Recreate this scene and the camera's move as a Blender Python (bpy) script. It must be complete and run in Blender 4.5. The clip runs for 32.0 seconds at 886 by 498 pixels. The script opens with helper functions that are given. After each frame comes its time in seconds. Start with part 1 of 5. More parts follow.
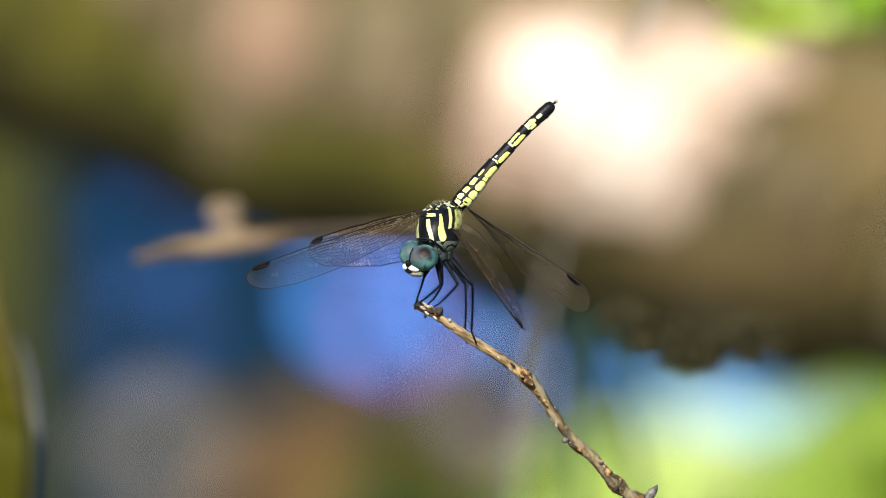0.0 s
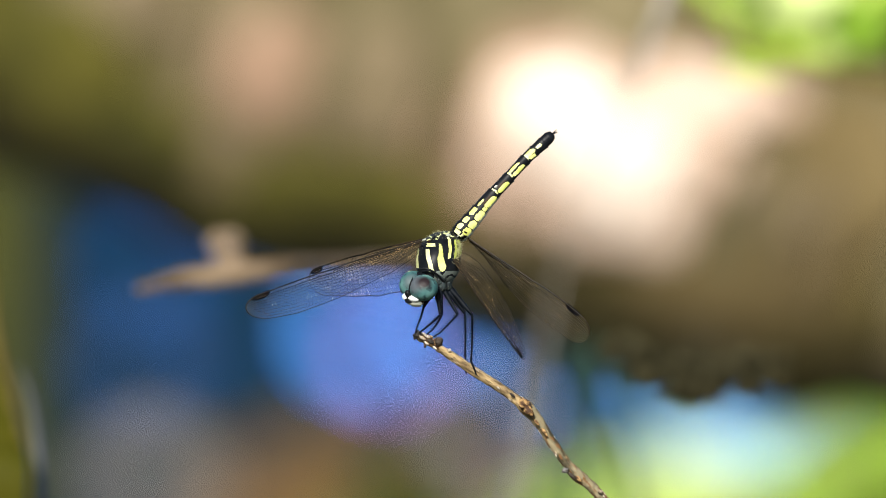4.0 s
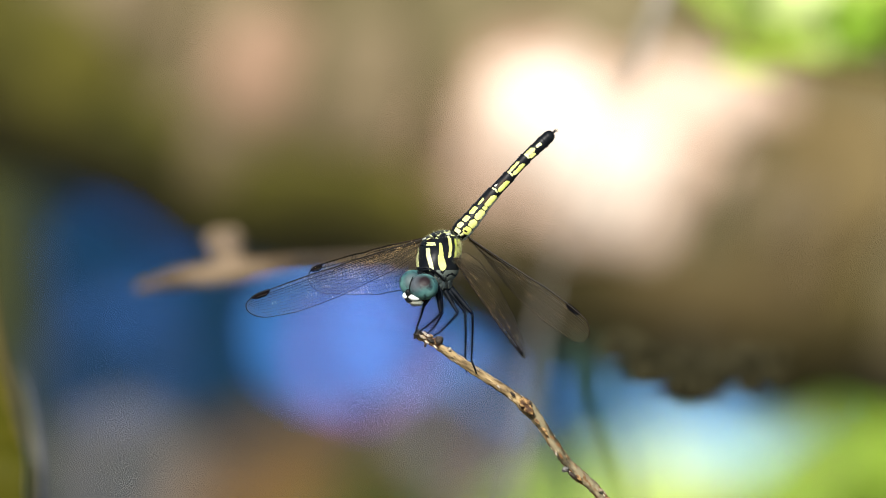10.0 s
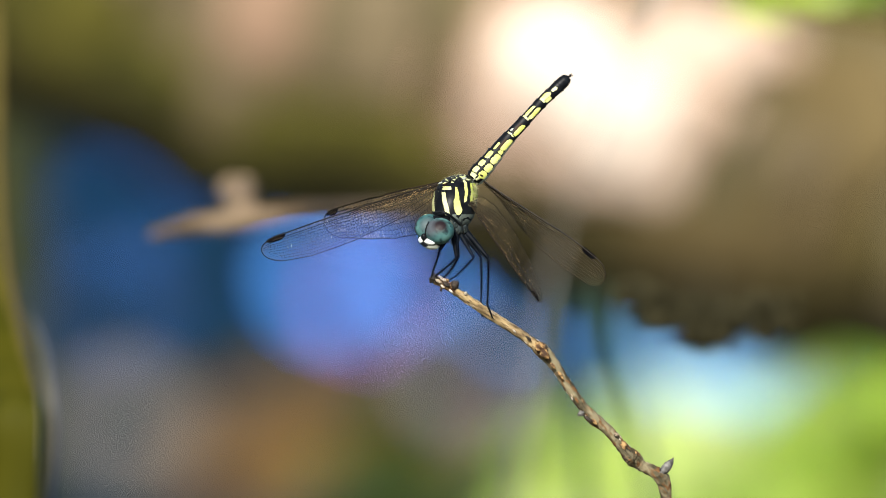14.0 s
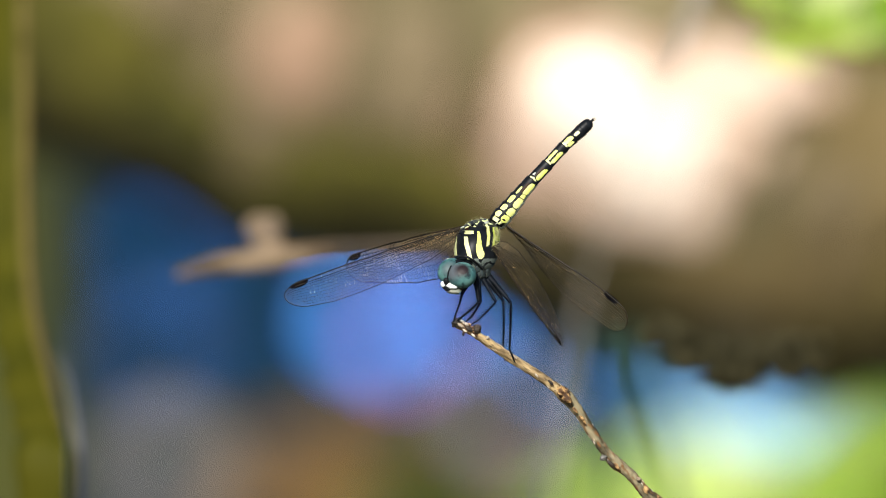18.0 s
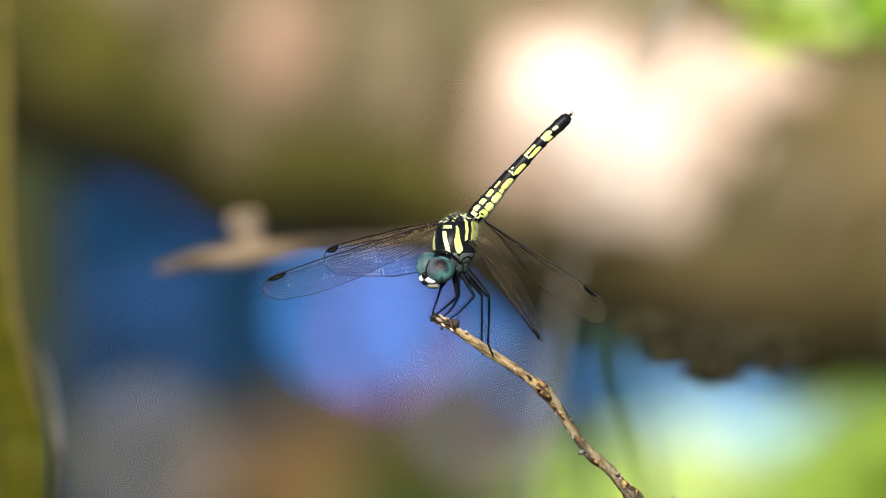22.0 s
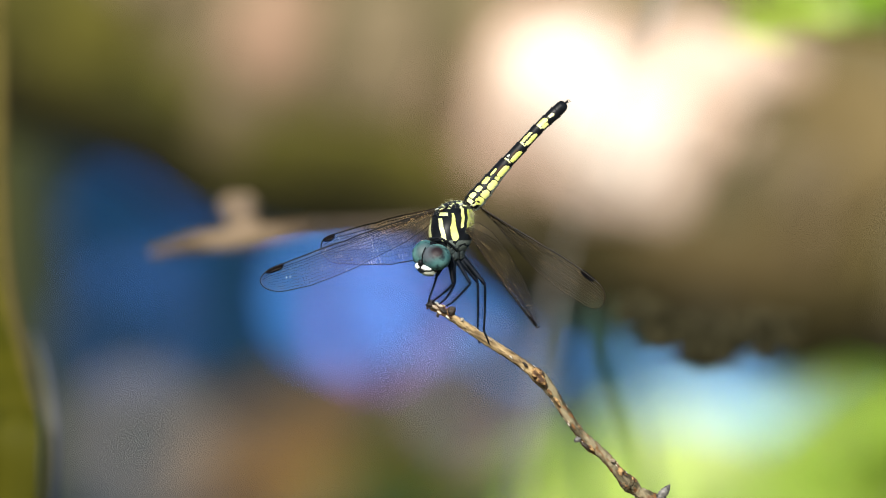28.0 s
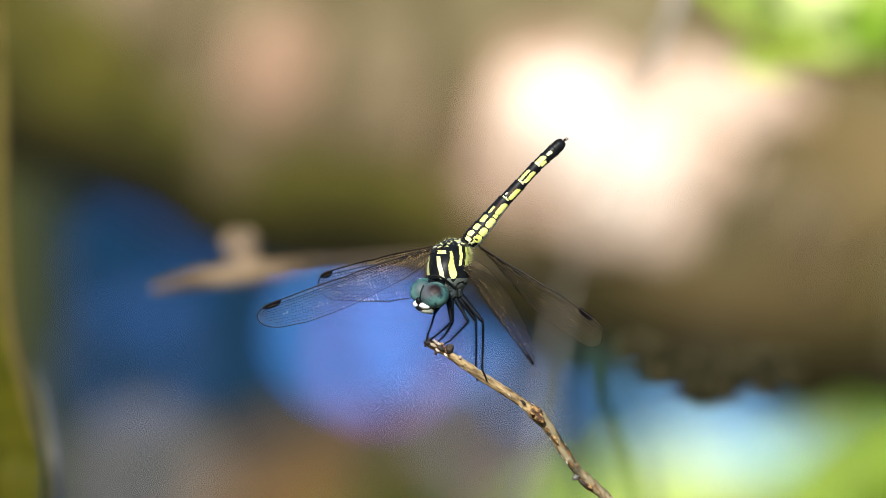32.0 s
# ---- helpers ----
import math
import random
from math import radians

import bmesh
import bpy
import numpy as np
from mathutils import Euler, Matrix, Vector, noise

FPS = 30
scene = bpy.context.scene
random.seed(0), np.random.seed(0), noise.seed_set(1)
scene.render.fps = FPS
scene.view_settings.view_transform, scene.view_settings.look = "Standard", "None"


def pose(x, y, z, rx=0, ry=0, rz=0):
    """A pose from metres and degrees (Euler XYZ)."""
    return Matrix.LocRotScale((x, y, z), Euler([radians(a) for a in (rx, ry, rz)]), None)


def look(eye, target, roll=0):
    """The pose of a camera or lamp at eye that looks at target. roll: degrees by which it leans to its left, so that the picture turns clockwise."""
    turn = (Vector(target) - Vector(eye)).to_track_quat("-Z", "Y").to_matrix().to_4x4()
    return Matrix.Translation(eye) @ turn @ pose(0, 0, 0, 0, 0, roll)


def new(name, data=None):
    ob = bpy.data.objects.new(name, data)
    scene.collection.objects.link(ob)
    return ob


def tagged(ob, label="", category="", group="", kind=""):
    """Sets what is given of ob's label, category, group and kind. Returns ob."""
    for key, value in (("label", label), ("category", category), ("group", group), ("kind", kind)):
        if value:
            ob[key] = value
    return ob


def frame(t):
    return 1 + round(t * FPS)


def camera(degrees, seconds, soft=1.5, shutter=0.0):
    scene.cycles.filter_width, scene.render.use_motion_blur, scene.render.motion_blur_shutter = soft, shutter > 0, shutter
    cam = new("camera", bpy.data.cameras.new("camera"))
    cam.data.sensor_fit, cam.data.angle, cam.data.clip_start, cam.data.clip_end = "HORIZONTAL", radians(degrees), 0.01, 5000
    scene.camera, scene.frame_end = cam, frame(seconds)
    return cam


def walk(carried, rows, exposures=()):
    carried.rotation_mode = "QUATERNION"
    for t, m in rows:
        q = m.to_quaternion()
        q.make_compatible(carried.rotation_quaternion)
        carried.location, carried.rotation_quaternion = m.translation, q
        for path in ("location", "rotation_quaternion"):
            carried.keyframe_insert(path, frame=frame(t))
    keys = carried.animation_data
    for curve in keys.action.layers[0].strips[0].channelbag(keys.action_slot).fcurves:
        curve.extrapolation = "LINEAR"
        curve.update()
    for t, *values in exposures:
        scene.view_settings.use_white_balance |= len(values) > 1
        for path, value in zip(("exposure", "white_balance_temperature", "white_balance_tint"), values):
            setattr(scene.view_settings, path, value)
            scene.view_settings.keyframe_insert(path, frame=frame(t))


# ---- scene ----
cam = camera(4.75, 32.0, soft=0.75, shutter=0.3)
TILT = 6.0                       # the lens looks down over the pond by six degrees
EYE = Vector((0.0, 0.0, 1.15))
FOCUS = 1.80                     # distance of the dragonfly
cam.data.dof.use_dof = True
cam.data.dof.focus_distance = FOCUS
cam.data.dof.aperture_fstop = 12.8
# seconds, tilt and turn of the lens in degrees, and the hand's slow drift to the right in millimetres
AIM = [
    (0, 84.0217, 0.2820, 9.5), (0.5, 84.0371, 0.2131, 9.6), (1, 84.0371, 0.2650, 9.7), (1.5, 84.0341, 0.3057, 9.8),
    (2, 84.0280, 0.2852, 9.8), (2.5, 84.0411, 0.2229, 9.5), (3, 84.1060, 0.1968, 9.1), (3.5, 84.1965, 0.2530, 8.6),
    (5.5, 84.1087, 0.2227, 6.6), (6, 84.0856, 0.2239, 5.8), (6.5, 84.0803, 0.2120, 4.8), (7, 84.1276, 0.1955, 3.8),
    (7.5, 84.1920, 0.1014, 2.9), (8, 84.2099, 0.1368, 2.3), (8.5, 84.2063, 0.1613, 1.9), (9, 84.1784, 0.1128, 1.9),
    (9.5, 84.1752, 0.0873, 1.8), (10, 84.1785, 0.0622, 1.7), (10.5, 84.1553, 0.0887, 1.4), (11, 84.0674, 0.0410, 1.0),
    (11.5, 84.0299, -0.0022, 0.5), (12, 84.0061, -0.0122, 0.0), (12.5, 83.9883, -0.0370, -0.6), (13, 83.9065, 0.0391, -1.0),
    (13.5, 83.8583, 0.0490, -1.3), (15.5, 84.0887, 0.1007, -0.2), (16, 84.0838, 0.1680, 0.3), (16.5, 84.0796, 0.2027, 0.9),
    (17, 84.0838, 0.2323, 1.4), (17.5, 84.1256, 0.2330, 1.9), (18, 84.1068, 0.2923, 2.2), (18.5, 84.1225, 0.2685, 2.3),
    (19, 84.1675, 0.2141, 2.2), (19.5, 84.1434, 0.2068, 2.1), (20, 84.0608, 0.2091, 2.0), (20.5, 84.0121, 0.1806, 1.9),
    (21, 84.0341, 0.2294, 2.0), (21.5, 84.0653, 0.2617, 2.0), (22, 84.0793, 0.1865, 2.1), (22.5, 84.0608, 0.2034, 2.1),
    (23, 84.0450, 0.1951, 2.2), (23.5, 84.0705, 0.1596, 2.2), (24, 84.1159, 0.1411, 2.2), (24.5, 84.1338, 0.1057, 2.2),
    (26.5, 84.1211, 0.1776, 1.9), (27, 84.0818, 0.2141, 1.9), (27.5, 84.0235, 0.2089, 1.8), (28, 83.9917, 0.1454, 1.9),
    (28.5, 84.0747, 0.0448, 2.2), (29, 84.1453, 0.0966, 2.5), (29.5, 84.1399, 0.1667, 2.8), (30, 84.1898, 0.1770, 3.1),
    (30.5, 84.2645, 0.1752, 3.1), (31, 84.2977, 0.1609, 3.1), (31.5, 84.2433, 0.1966, 3.1), (32, 84.1858, 0.1843, 3.0),
]
walk(cam, [(t, pose(EYE.x + x / 1000, EYE.y, EYE.z, rx, 0, rz)) for t, rx, rz, x in AIM])

# ---- world, sun ----
SUN_ELEVATION, SUN_AZIMUTH = 36.0, 192.0      # azimuth clockwise from +y: behind the camera, a little to the left
world = bpy.data.worlds.new("sky")
scene.world = world
world.use_nodes = True
sky = world.node_tree.nodes.new("ShaderNodeTexSky")
sky.sky_type = 'NISHITA'
sky.sun_disc = False
sky.sun_elevation, sky.sun_rotation = radians(SUN_ELEVATION), radians(SUN_AZIMUTH)
background = world.node_tree.nodes["Background"]
background.inputs["Strength"].default_value = 0.06
world.node_tree.links.new(sky.outputs[0], background.inputs["Color"])
lamp = bpy.data.lights.new("sun", 'SUN')
lamp.energy, lamp.angle, lamp.color = 5.0, radians(0.5), (1.0, 0.96, 0.88)
sun = new("sun", lamp)
az, el = radians(SUN_AZIMUTH), radians(SUN_ELEVATION)
sun.matrix_world = look((0, 0, 0), (-math.sin(az) * math.cos(el), -math.cos(az) * math.cos(el), -math.sin(el)))
scene.view_settings.exposure = 0.40


# ---- places ----
UP = Vector((0, math.sin(radians(TILT)), math.cos(radians(TILT))))
AHEAD = Vector((0, math.cos(radians(TILT)), -math.sin(radians(TILT))))
RIGHT = Vector((1, 0, 0))


def site(u, v, d):
    """The place d metres ahead, u and v thousandths of d to the right and up of the lens's axis."""
    return EYE + d * (AHEAD + RIGHT * u / 1000 + UP * v / 1000)


PERCH = site(-1.534, -5.132, FOCUS)          # tip of the twig
STAND = Matrix.Translation(PERCH) @ pose(0, 0, 0, -TILT)


def on_water(u, v, rise=0.0):
    """Where the same line of sight comes down to a height above the water."""
    way = AHEAD + RIGHT * u / 1000 + UP * v / 1000
    return EYE + way * ((rise - EYE.z) / way.z)


def mm(x, y, z):
    return Vector((x, y, z)) / 1000


# ---- materials ----
def noisy(name, dark, light, scale, rough=0.6, bump=0.2, bump_scale=4.0, fine=(0.0, (0, 0, 0)), metal=0.0, low=0.35, high=0.65,
          spec=0.5, thin=0.0, coat=0.0, stretch=(1, 1, 1), spin=0.0):
    """Two colours mixed by noise of a size per metre, with a finer speckle and relief."""
    m = bpy.data.materials.new(name)
    m.use_nodes = True
    n, l = m.node_tree.nodes, m.node_tree.links
    b = n["Principled BSDF"]
    co = n.new("ShaderNodeTexCoord")
    mp = n.new("ShaderNodeMapping")
    mp.inputs["Scale"].default_value = stretch
    if spin:                     # grain drawn out along a line that leans by so many degrees
        mp.vector_type = 'TEXTURE'
        mp.inputs["Rotation"].default_value = (0, radians(spin), 0)
    l.new(co.outputs["Object"], mp.inputs["Vector"])
    big = n.new("ShaderNodeTexNoise")
    big.inputs["Scale"].default_value, big.inputs["Detail"].default_value = scale, 5
    l.new(mp.outputs[0], big.inputs["Vector"])
    ramp = n.new("ShaderNodeValToRGB")
    ramp.color_ramp.elements[0].position, ramp.color_ramp.elements[1].position = low, high
    ramp.color_ramp.elements[0].color, ramp.color_ramp.elements[1].color = (*dark, 1), (*light, 1)
    l.new(big.outputs["Fac"], ramp.inputs[0])
    small = n.new("ShaderNodeTexNoise")
    small.inputs["Scale"].default_value, small.inputs["Detail"].default_value = scale * bump_scale, 3
    l.new(mp.outputs[0], small.inputs["Vector"])
    colour = ramp.outputs[0]
    if fine[0]:
        cut = n.new("ShaderNodeValToRGB")
        cut.color_ramp.elements[0].position, cut.color_ramp.elements[1].position = 0.52, 0.66
        l.new(small.outputs["Fac"], cut.inputs[0])
        amount = n.new("ShaderNodeMath")
        amount.operation = 'MULTIPLY'
        amount.inputs[1].default_value = fine[0]
        l.new(cut.outputs[0], amount.inputs[0])
        mix = n.new("ShaderNodeMix")
        mix.data_type = 'RGBA'
        l.new(amount.outputs[0], mix.inputs[0])
        l.new(colour, mix.inputs[6])
        mix.inputs[7].default_value = (*fine[1], 1)
        colour = mix.outputs[2]
    l.new(colour, b.inputs["Base Color"])
    b.inputs["Roughness"].default_value, b.inputs["Metallic"].default_value = rough, metal
    b.inputs["Specular IOR Level"].default_value = spec
    b.inputs["Coat Weight"].default_value = coat
    if bump:
        bp = n.new("ShaderNodeBump")
        bp.inputs["Strength"].default_value, bp.inputs["Distance"].default_value = bump, 0.3 / (scale * bump_scale)
        l.new(small.outputs["Fac"], bp.inputs["Height"])
        l.new(bp.outputs[0], b.inputs["Normal"])
    if thin:
        tr = n.new("ShaderNodeBsdfTranslucent")
        l.new(colour, tr.inputs["Color"])
        mx = n.new("ShaderNodeMixShader")
        mx.inputs[0].default_value = thin
        l.new(b.outputs[0], mx.inputs[1])
        l.new(tr.outputs[0], mx.inputs[2])
        l.new(mx.outputs[0], n["Material Output"].inputs["Surface"])
    return m


def clear_wing():
    """A clear, faintly amber film that glints."""
    m = bpy.data.materials.new("wing_film")
    m.use_nodes = True
    n, l = m.node_tree.nodes, m.node_tree.links
    b = n["Principled BSDF"]
    b.inputs["Base Color"].default_value = (0.42, 0.33, 0.20, 1)
    b.inputs["Roughness"].default_value = 0.22
    co = n.new("ShaderNodeTexCoord")
    no = n.new("ShaderNodeTexNoise")
    no.inputs["Scale"].default_value, no.inputs["Detail"].default_value = 900, 2
    l.new(co.outputs["Object"], no.inputs["Vector"])
    bp = n.new("ShaderNodeBump")
    bp.inputs["Strength"].default_value, bp.inputs["Distance"].default_value = 0.5, 0.0004
    l.new(no.outputs["Fac"], bp.inputs["Height"])
    l.new(bp.outputs[0], b.inputs["Normal"])
    tr = n.new("ShaderNodeBsdfTransparent")
    mx = n.new("ShaderNodeMixShader")
    patch = n.new("ShaderNodeTexNoise")
    patch.inputs["Scale"].default_value, patch.inputs["Detail"].default_value = 260, 4
    l.new(co.outputs["Object"], patch.inputs["Vector"])
    amount = n.new("ShaderNodeMapRange")
    amount.inputs["From Min"].default_value, amount.inputs["From Max"].default_value = 0.35, 0.7
    amount.inputs["To Min"].default_value, amount.inputs["To Max"].default_value = 0.012, 0.085
    l.new(patch.outputs["Fac"], amount.inputs["Value"])
    l.new(amount.outputs[0], mx.inputs[0])
    l.new(tr.outputs[0], mx.inputs[1])
    l.new(b.outputs[0], mx.inputs[2])
    l.new(mx.outputs[0], n["Material Output"].inputs["Surface"])
    return m


def eye_material(name, dorsal, dorsal_size, tint, spot, spot_size, has_spot):
    """Grey-blue above fading to freckled teal below, with a maroon patch on one side."""
    m = noisy(name, (0.034, 0.112, 0.118), (0.105, 0.240, 0.232), 420, 0.55, 0.35, 3, (0.9, (0.008, 0.030, 0.040)), spec=0.35)
    n, l = m.node_tree.nodes, m.node_tree.links
    b = n["Principled BSDF"]
    colour = b.inputs["Base Color"].links[0].from_socket
    co = next(k for k in n if k.type == 'TEX_COORD')
    for centre, size, shade, edge in ((dorsal, dorsal_size, tint, 0.35), (spot, spot_size, (0.012, 0.005, 0.007), 0.4))[:2 if has_spot else 1]:
        far = n.new("ShaderNodeVectorMath")
        far.operation = 'DISTANCE'
        l.new(co.outputs["Object"], far.inputs[0])
        far.inputs[1].default_value = centre
        step = n.new("ShaderNodeMapRange")
        step.inputs["From Min"].default_value, step.inputs["From Max"].default_value = size * (1 - edge), size * (1 + edge)
        step.inputs["To Min"].default_value, step.inputs["To Max"].default_value = 1, 0
        l.new(far.outputs["Value"], step.inputs["Value"])
        mix = n.new("ShaderNodeMix")
        mix.data_type = 'RGBA'
        l.new(step.outputs[0], mix.inputs[0])
        l.new(colour, mix.inputs[6])
        mix.inputs[7].default_value = (*shade, 1)
        colour = mix.outputs[2]
    l.new(colour, b.inputs["Base Color"])
    return m


M = {}
M["black"] = noisy("black_cuticle", (0.003, 0.0035, 0.005), (0.009, 0.011, 0.014), 900, 0.42, 0.25, 3, spec=0.16)
M["spot"] = noisy("wing_spot", (0.002, 0.002, 0.003), (0.006, 0.006, 0.008), 900, 0.6, 0.2, 3, spec=0.02)
M["leg"] = noisy("leg_cuticle", (0.002, 0.003, 0.005), (0.008, 0.011, 0.016), 700, 0.5, 0.2, 3, spec=0.07)
M["yellow"] = noisy("pale_yellow_cuticle", (0.66, 0.72, 0.15), (0.84, 0.86, 0.32), 500, 0.45, 0.25, 4)
M["lime"] = noisy("lime_cuticle", (0.34, 0.42, 0.04), (0.56, 0.62, 0.11), 500, 0.45, 0.25, 4)
M["olive"] = noisy("olive_cuticle", (0.10, 0.12, 0.02), (0.26, 0.28, 0.05), 700, 0.5, 0.3, 4)
M["cream"] = noisy("cream_cuticle", (0.62, 0.65, 0.27), (0.77, 0.78, 0.42), 500, 0.45, 0.2, 4)
M["belly"] = noisy("grey_belly", (0.30, 0.34, 0.31), (0.52, 0.55, 0.48), 500, 0.5, 0.2, 4)
M["under"] = noisy("dull_green_belly", (0.05, 0.065, 0.06), (0.15, 0.18, 0.16), 500, 0.5, 0.3, 4)
M["speckle"] = noisy("speckled_grey_cuticle", (0.003, 0.005, 0.007), (0.032, 0.048, 0.052), 900, 0.4, 0.3, 3, (0.18, (0.26, 0.31, 0.24)), low=0.42, high=0.62)
M["rust"] = noisy("dark_rust_cuticle", (0.010, 0.006, 0.004), (0.05, 0.024, 0.012), 600, 0.55, 0.2, 4, spec=0.2)
M["face"] = noisy("white_face", (0.66, 0.72, 0.74), (0.86, 0.88, 0.88), 500, 0.4, 0.15, 4)
M["mouth"] = noisy("tan_mouth", (0.15, 0.17, 0.14), (0.3, 0.31, 0.25), 500, 0.5, 0.2, 4)
M["film"] = clear_wing()
M["vein"] = noisy("wing_vein", (0.004, 0.003, 0.002), (0.024, 0.016, 0.008), 300, 0.45, 0, spec=0.2)
# pale amber for veins that catch the sun, glint put into the colour
M["vein_lit"] = noisy("amber_lit_vein", (0.26, 0.15, 0.05), (0.70, 0.48, 0.22), 500, 0.35, 0)
M["hair"] = noisy("pale_hair", (0.4, 0.39, 0.2), (0.62, 0.6, 0.36), 500, 0.6, 0)
M["bark"] = noisy("twig_bark", (0.085, 0.05, 0.018), (0.43, 0.31, 0.15), 900, 0.78, 1.0, 4, (0.85, (0.055, 0.032, 0.014)), low=0.38, high=0.56, stretch=(3.2, 1, 1), spin=34)
M["bark_grey"] = noisy("grey_twig_bark", (0.046, 0.036, 0.014), (0.24, 0.2, 0.115), 480, 0.78, 0.8, 3, (0.8, (0.17, 0.070, 0.016)), low=0.42, high=0.57, stretch=(2.6, 1, 1), spin=48)
M["bark_rust"] = noisy("rusty_bark", (0.06, 0.025, 0.008), (0.46, 0.28, 0.11), 1100, 0.75, 0.9, 4, (0.7, (0.03, 0.016, 0.008)), low=0.44, high=0.60)
M["bark_pale"] = noisy("pale_bark_scar", (0.22, 0.16, 0.10), (0.58, 0.52, 0.42), 1300, 0.7, 0.7, 4, (0.5, (0.20, 0.12, 0.06)))
M["wood_white"] = noisy("white_torn_wood", (0.34, 0.28, 0.21), (0.66, 0.60, 0.51), 1300, 0.6, 0.6, 4)
M["fleck"] = noisy("pale_fleck", (0.28, 0.20, 0.11), (0.52, 0.42, 0.29), 1300, 0.7, 0.5, 4)
M["bark_dark"] = noisy("dark_scar", (0.012, 0.009, 0.007), (0.06, 0.04, 0.025), 600, 0.75, 0.8, 4)
M["bud"] = noisy("grey_bud", (0.02, 0.018, 0.016), (0.26, 0.25, 0.23), 900, 0.6, 0.7, 4)
M["log"] = noisy("log_bark", (0.083, 0.068, 0.022), (0.188, 0.152, 0.076), 34, 0.85, 0.9, 6, (0.45, (0.05, 0.042, 0.012)), stretch=(1, 0.4, 0.2))
M["stump"] = noisy("stump_moss", (0.03, 0.037, 0.002), (0.068, 0.07, 0.006), 20, 0.9, 0.8, 6)
M["log_tan"] = noisy("tan_bark", (0.14, 0.105, 0.052), (0.228, 0.174, 0.098), 34, 0.8, 0.8, 5, stretch=(1, 0.4, 0.2))
M["log_pink"] = noisy("pink_bark", (0.27, 0.165, 0.10), (0.40, 0.26, 0.175), 34, 0.8, 0.7, 5, stretch=(1, 0.4, 0.2))
M["log_brown"] = noisy("brown_bark", (0.126, 0.088, 0.028), (0.2, 0.145, 0.058), 34, 0.85, 0.8, 5, stretch=(1, 0.4, 0.2))
M["log_moss"] = noisy("olive_moss", (0.056, 0.053, 0.003), (0.118, 0.104, 0.009), 40, 0.95, 0.9, 8)
# pale, cream and white log tones: sunlight on bark put into the colour
M["log_pale"] = noisy("pale_sunlit_bark", (0.5, 0.345, 0.255), (0.66, 0.48, 0.37), 34, 0.75, 0.7, 5, stretch=(1, 0.4, 0.2))
M["log_cream"] = noisy("cream_sunlit_bark", (0.68, 0.5, 0.39), (0.8, 0.62, 0.5), 24, 0.7, 0.6, 5)
# log_under and log_flank: bark with the underside's shade put into the colour
M["log_under"] = noisy("dark_shaded_bark", (0.036, 0.029, 0.004), (0.08, 0.063, 0.011), 24, 0.9, 0.8, 6)
M["log_flank"] = noisy("brown_shaded_bark", (0.058, 0.044, 0.008), (0.102, 0.077, 0.017), 34, 0.9, 0.8, 6, stretch=(1, 0.4, 0.2))
M["log_sunlit"] = noisy("white_sunlit_bark", (0.8, 0.67, 0.56), (0.9, 0.8, 0.7), 28, 0.55, 0.4, 6)
M["branch"] = noisy("mid_branch", (0.142, 0.096, 0.054), (0.265, 0.19, 0.12), 60, 0.8, 0.6, 5)
M["stem"] = noisy("pale_stem", (0.19, 0.175, 0.155), (0.3, 0.28, 0.25), 60, 0.8, 0.5, 5)
M["dry_twig"] = noisy("grey_dry_twig", (0.24, 0.215, 0.18), (0.38, 0.345, 0.30), 200, 0.8, 0.5, 5)
M["split_wood"] = noisy("pale_split_wood", (0.095, 0.096, 0.09), (0.16, 0.16, 0.155), 60, 0.8, 0.5, 5, spec=0.1)
M["sheath"] = noisy("olive_dead_reed", (0.032, 0.034, 0.001), (0.064, 0.06, 0.003), 120, 0.7, 0.5, 5, stretch=(1, 1, 0.15), spec=0.1)
M["tan_line"] = noisy("tan_line_surface", (0.08, 0.062, 0.014), (0.14, 0.108, 0.032), 200, 0.7, 0.4, 5, spec=0.1)
M["stem_brown"] = noisy("olive_stem", (0.046, 0.036, 0.003), (0.098, 0.074, 0.008), 50, 0.8, 0.5, 5)
M["water"] = noisy("pond_water", (0.006, 0.022, 0.036), (0.011, 0.036, 0.062), 3, 0.4, 0.15, 8, spec=0.0)
# blue and teal tints stand for reflected sky and water tone
M["sky_blue"] = noisy("blue_sky_reflection", (0.018, 0.10, 0.36), (0.036, 0.145, 0.45), 9, 0.5, 0.4, 5)
M["water_teal"] = noisy("teal_water_tone", (0.001, 0.032, 0.034), (0.004, 0.055, 0.06), 12, 0.5, 0.5, 5)
M["stone_grey"] = noisy("grey_stone", (0.28, 0.235, 0.185), (0.39, 0.33, 0.27), 14, 0.7, 0.6, 5)
M["stone_brown"] = noisy("brown_stone", (0.106, 0.053, 0.001), (0.172, 0.089, 0.004), 14, 0.75, 0.6, 5)
M["stone_rose"] = noisy("rose_stone", (0.115, 0.080, 0.058), (0.18, 0.13, 0.10), 14, 0.75, 0.6, 5)
M["stone_tan"] = noisy("tan_stone", (0.17, 0.09, 0.025), (0.27, 0.15, 0.055), 14, 0.75, 0.6, 5)
M["moss_dark"] = noisy("dark_wet_moss", (0.03, 0.027, 0.013), (0.056, 0.05, 0.026), 40, 0.8, 0.6, 5, spec=0.05)
# pale blue: bright sky light on the water put into the colour
M["sky_pale"] = noisy("pale_sky_reflection", (0.15, 0.44, 0.85), (0.25, 0.56, 0.93), 10, 0.4, 0.4, 5)
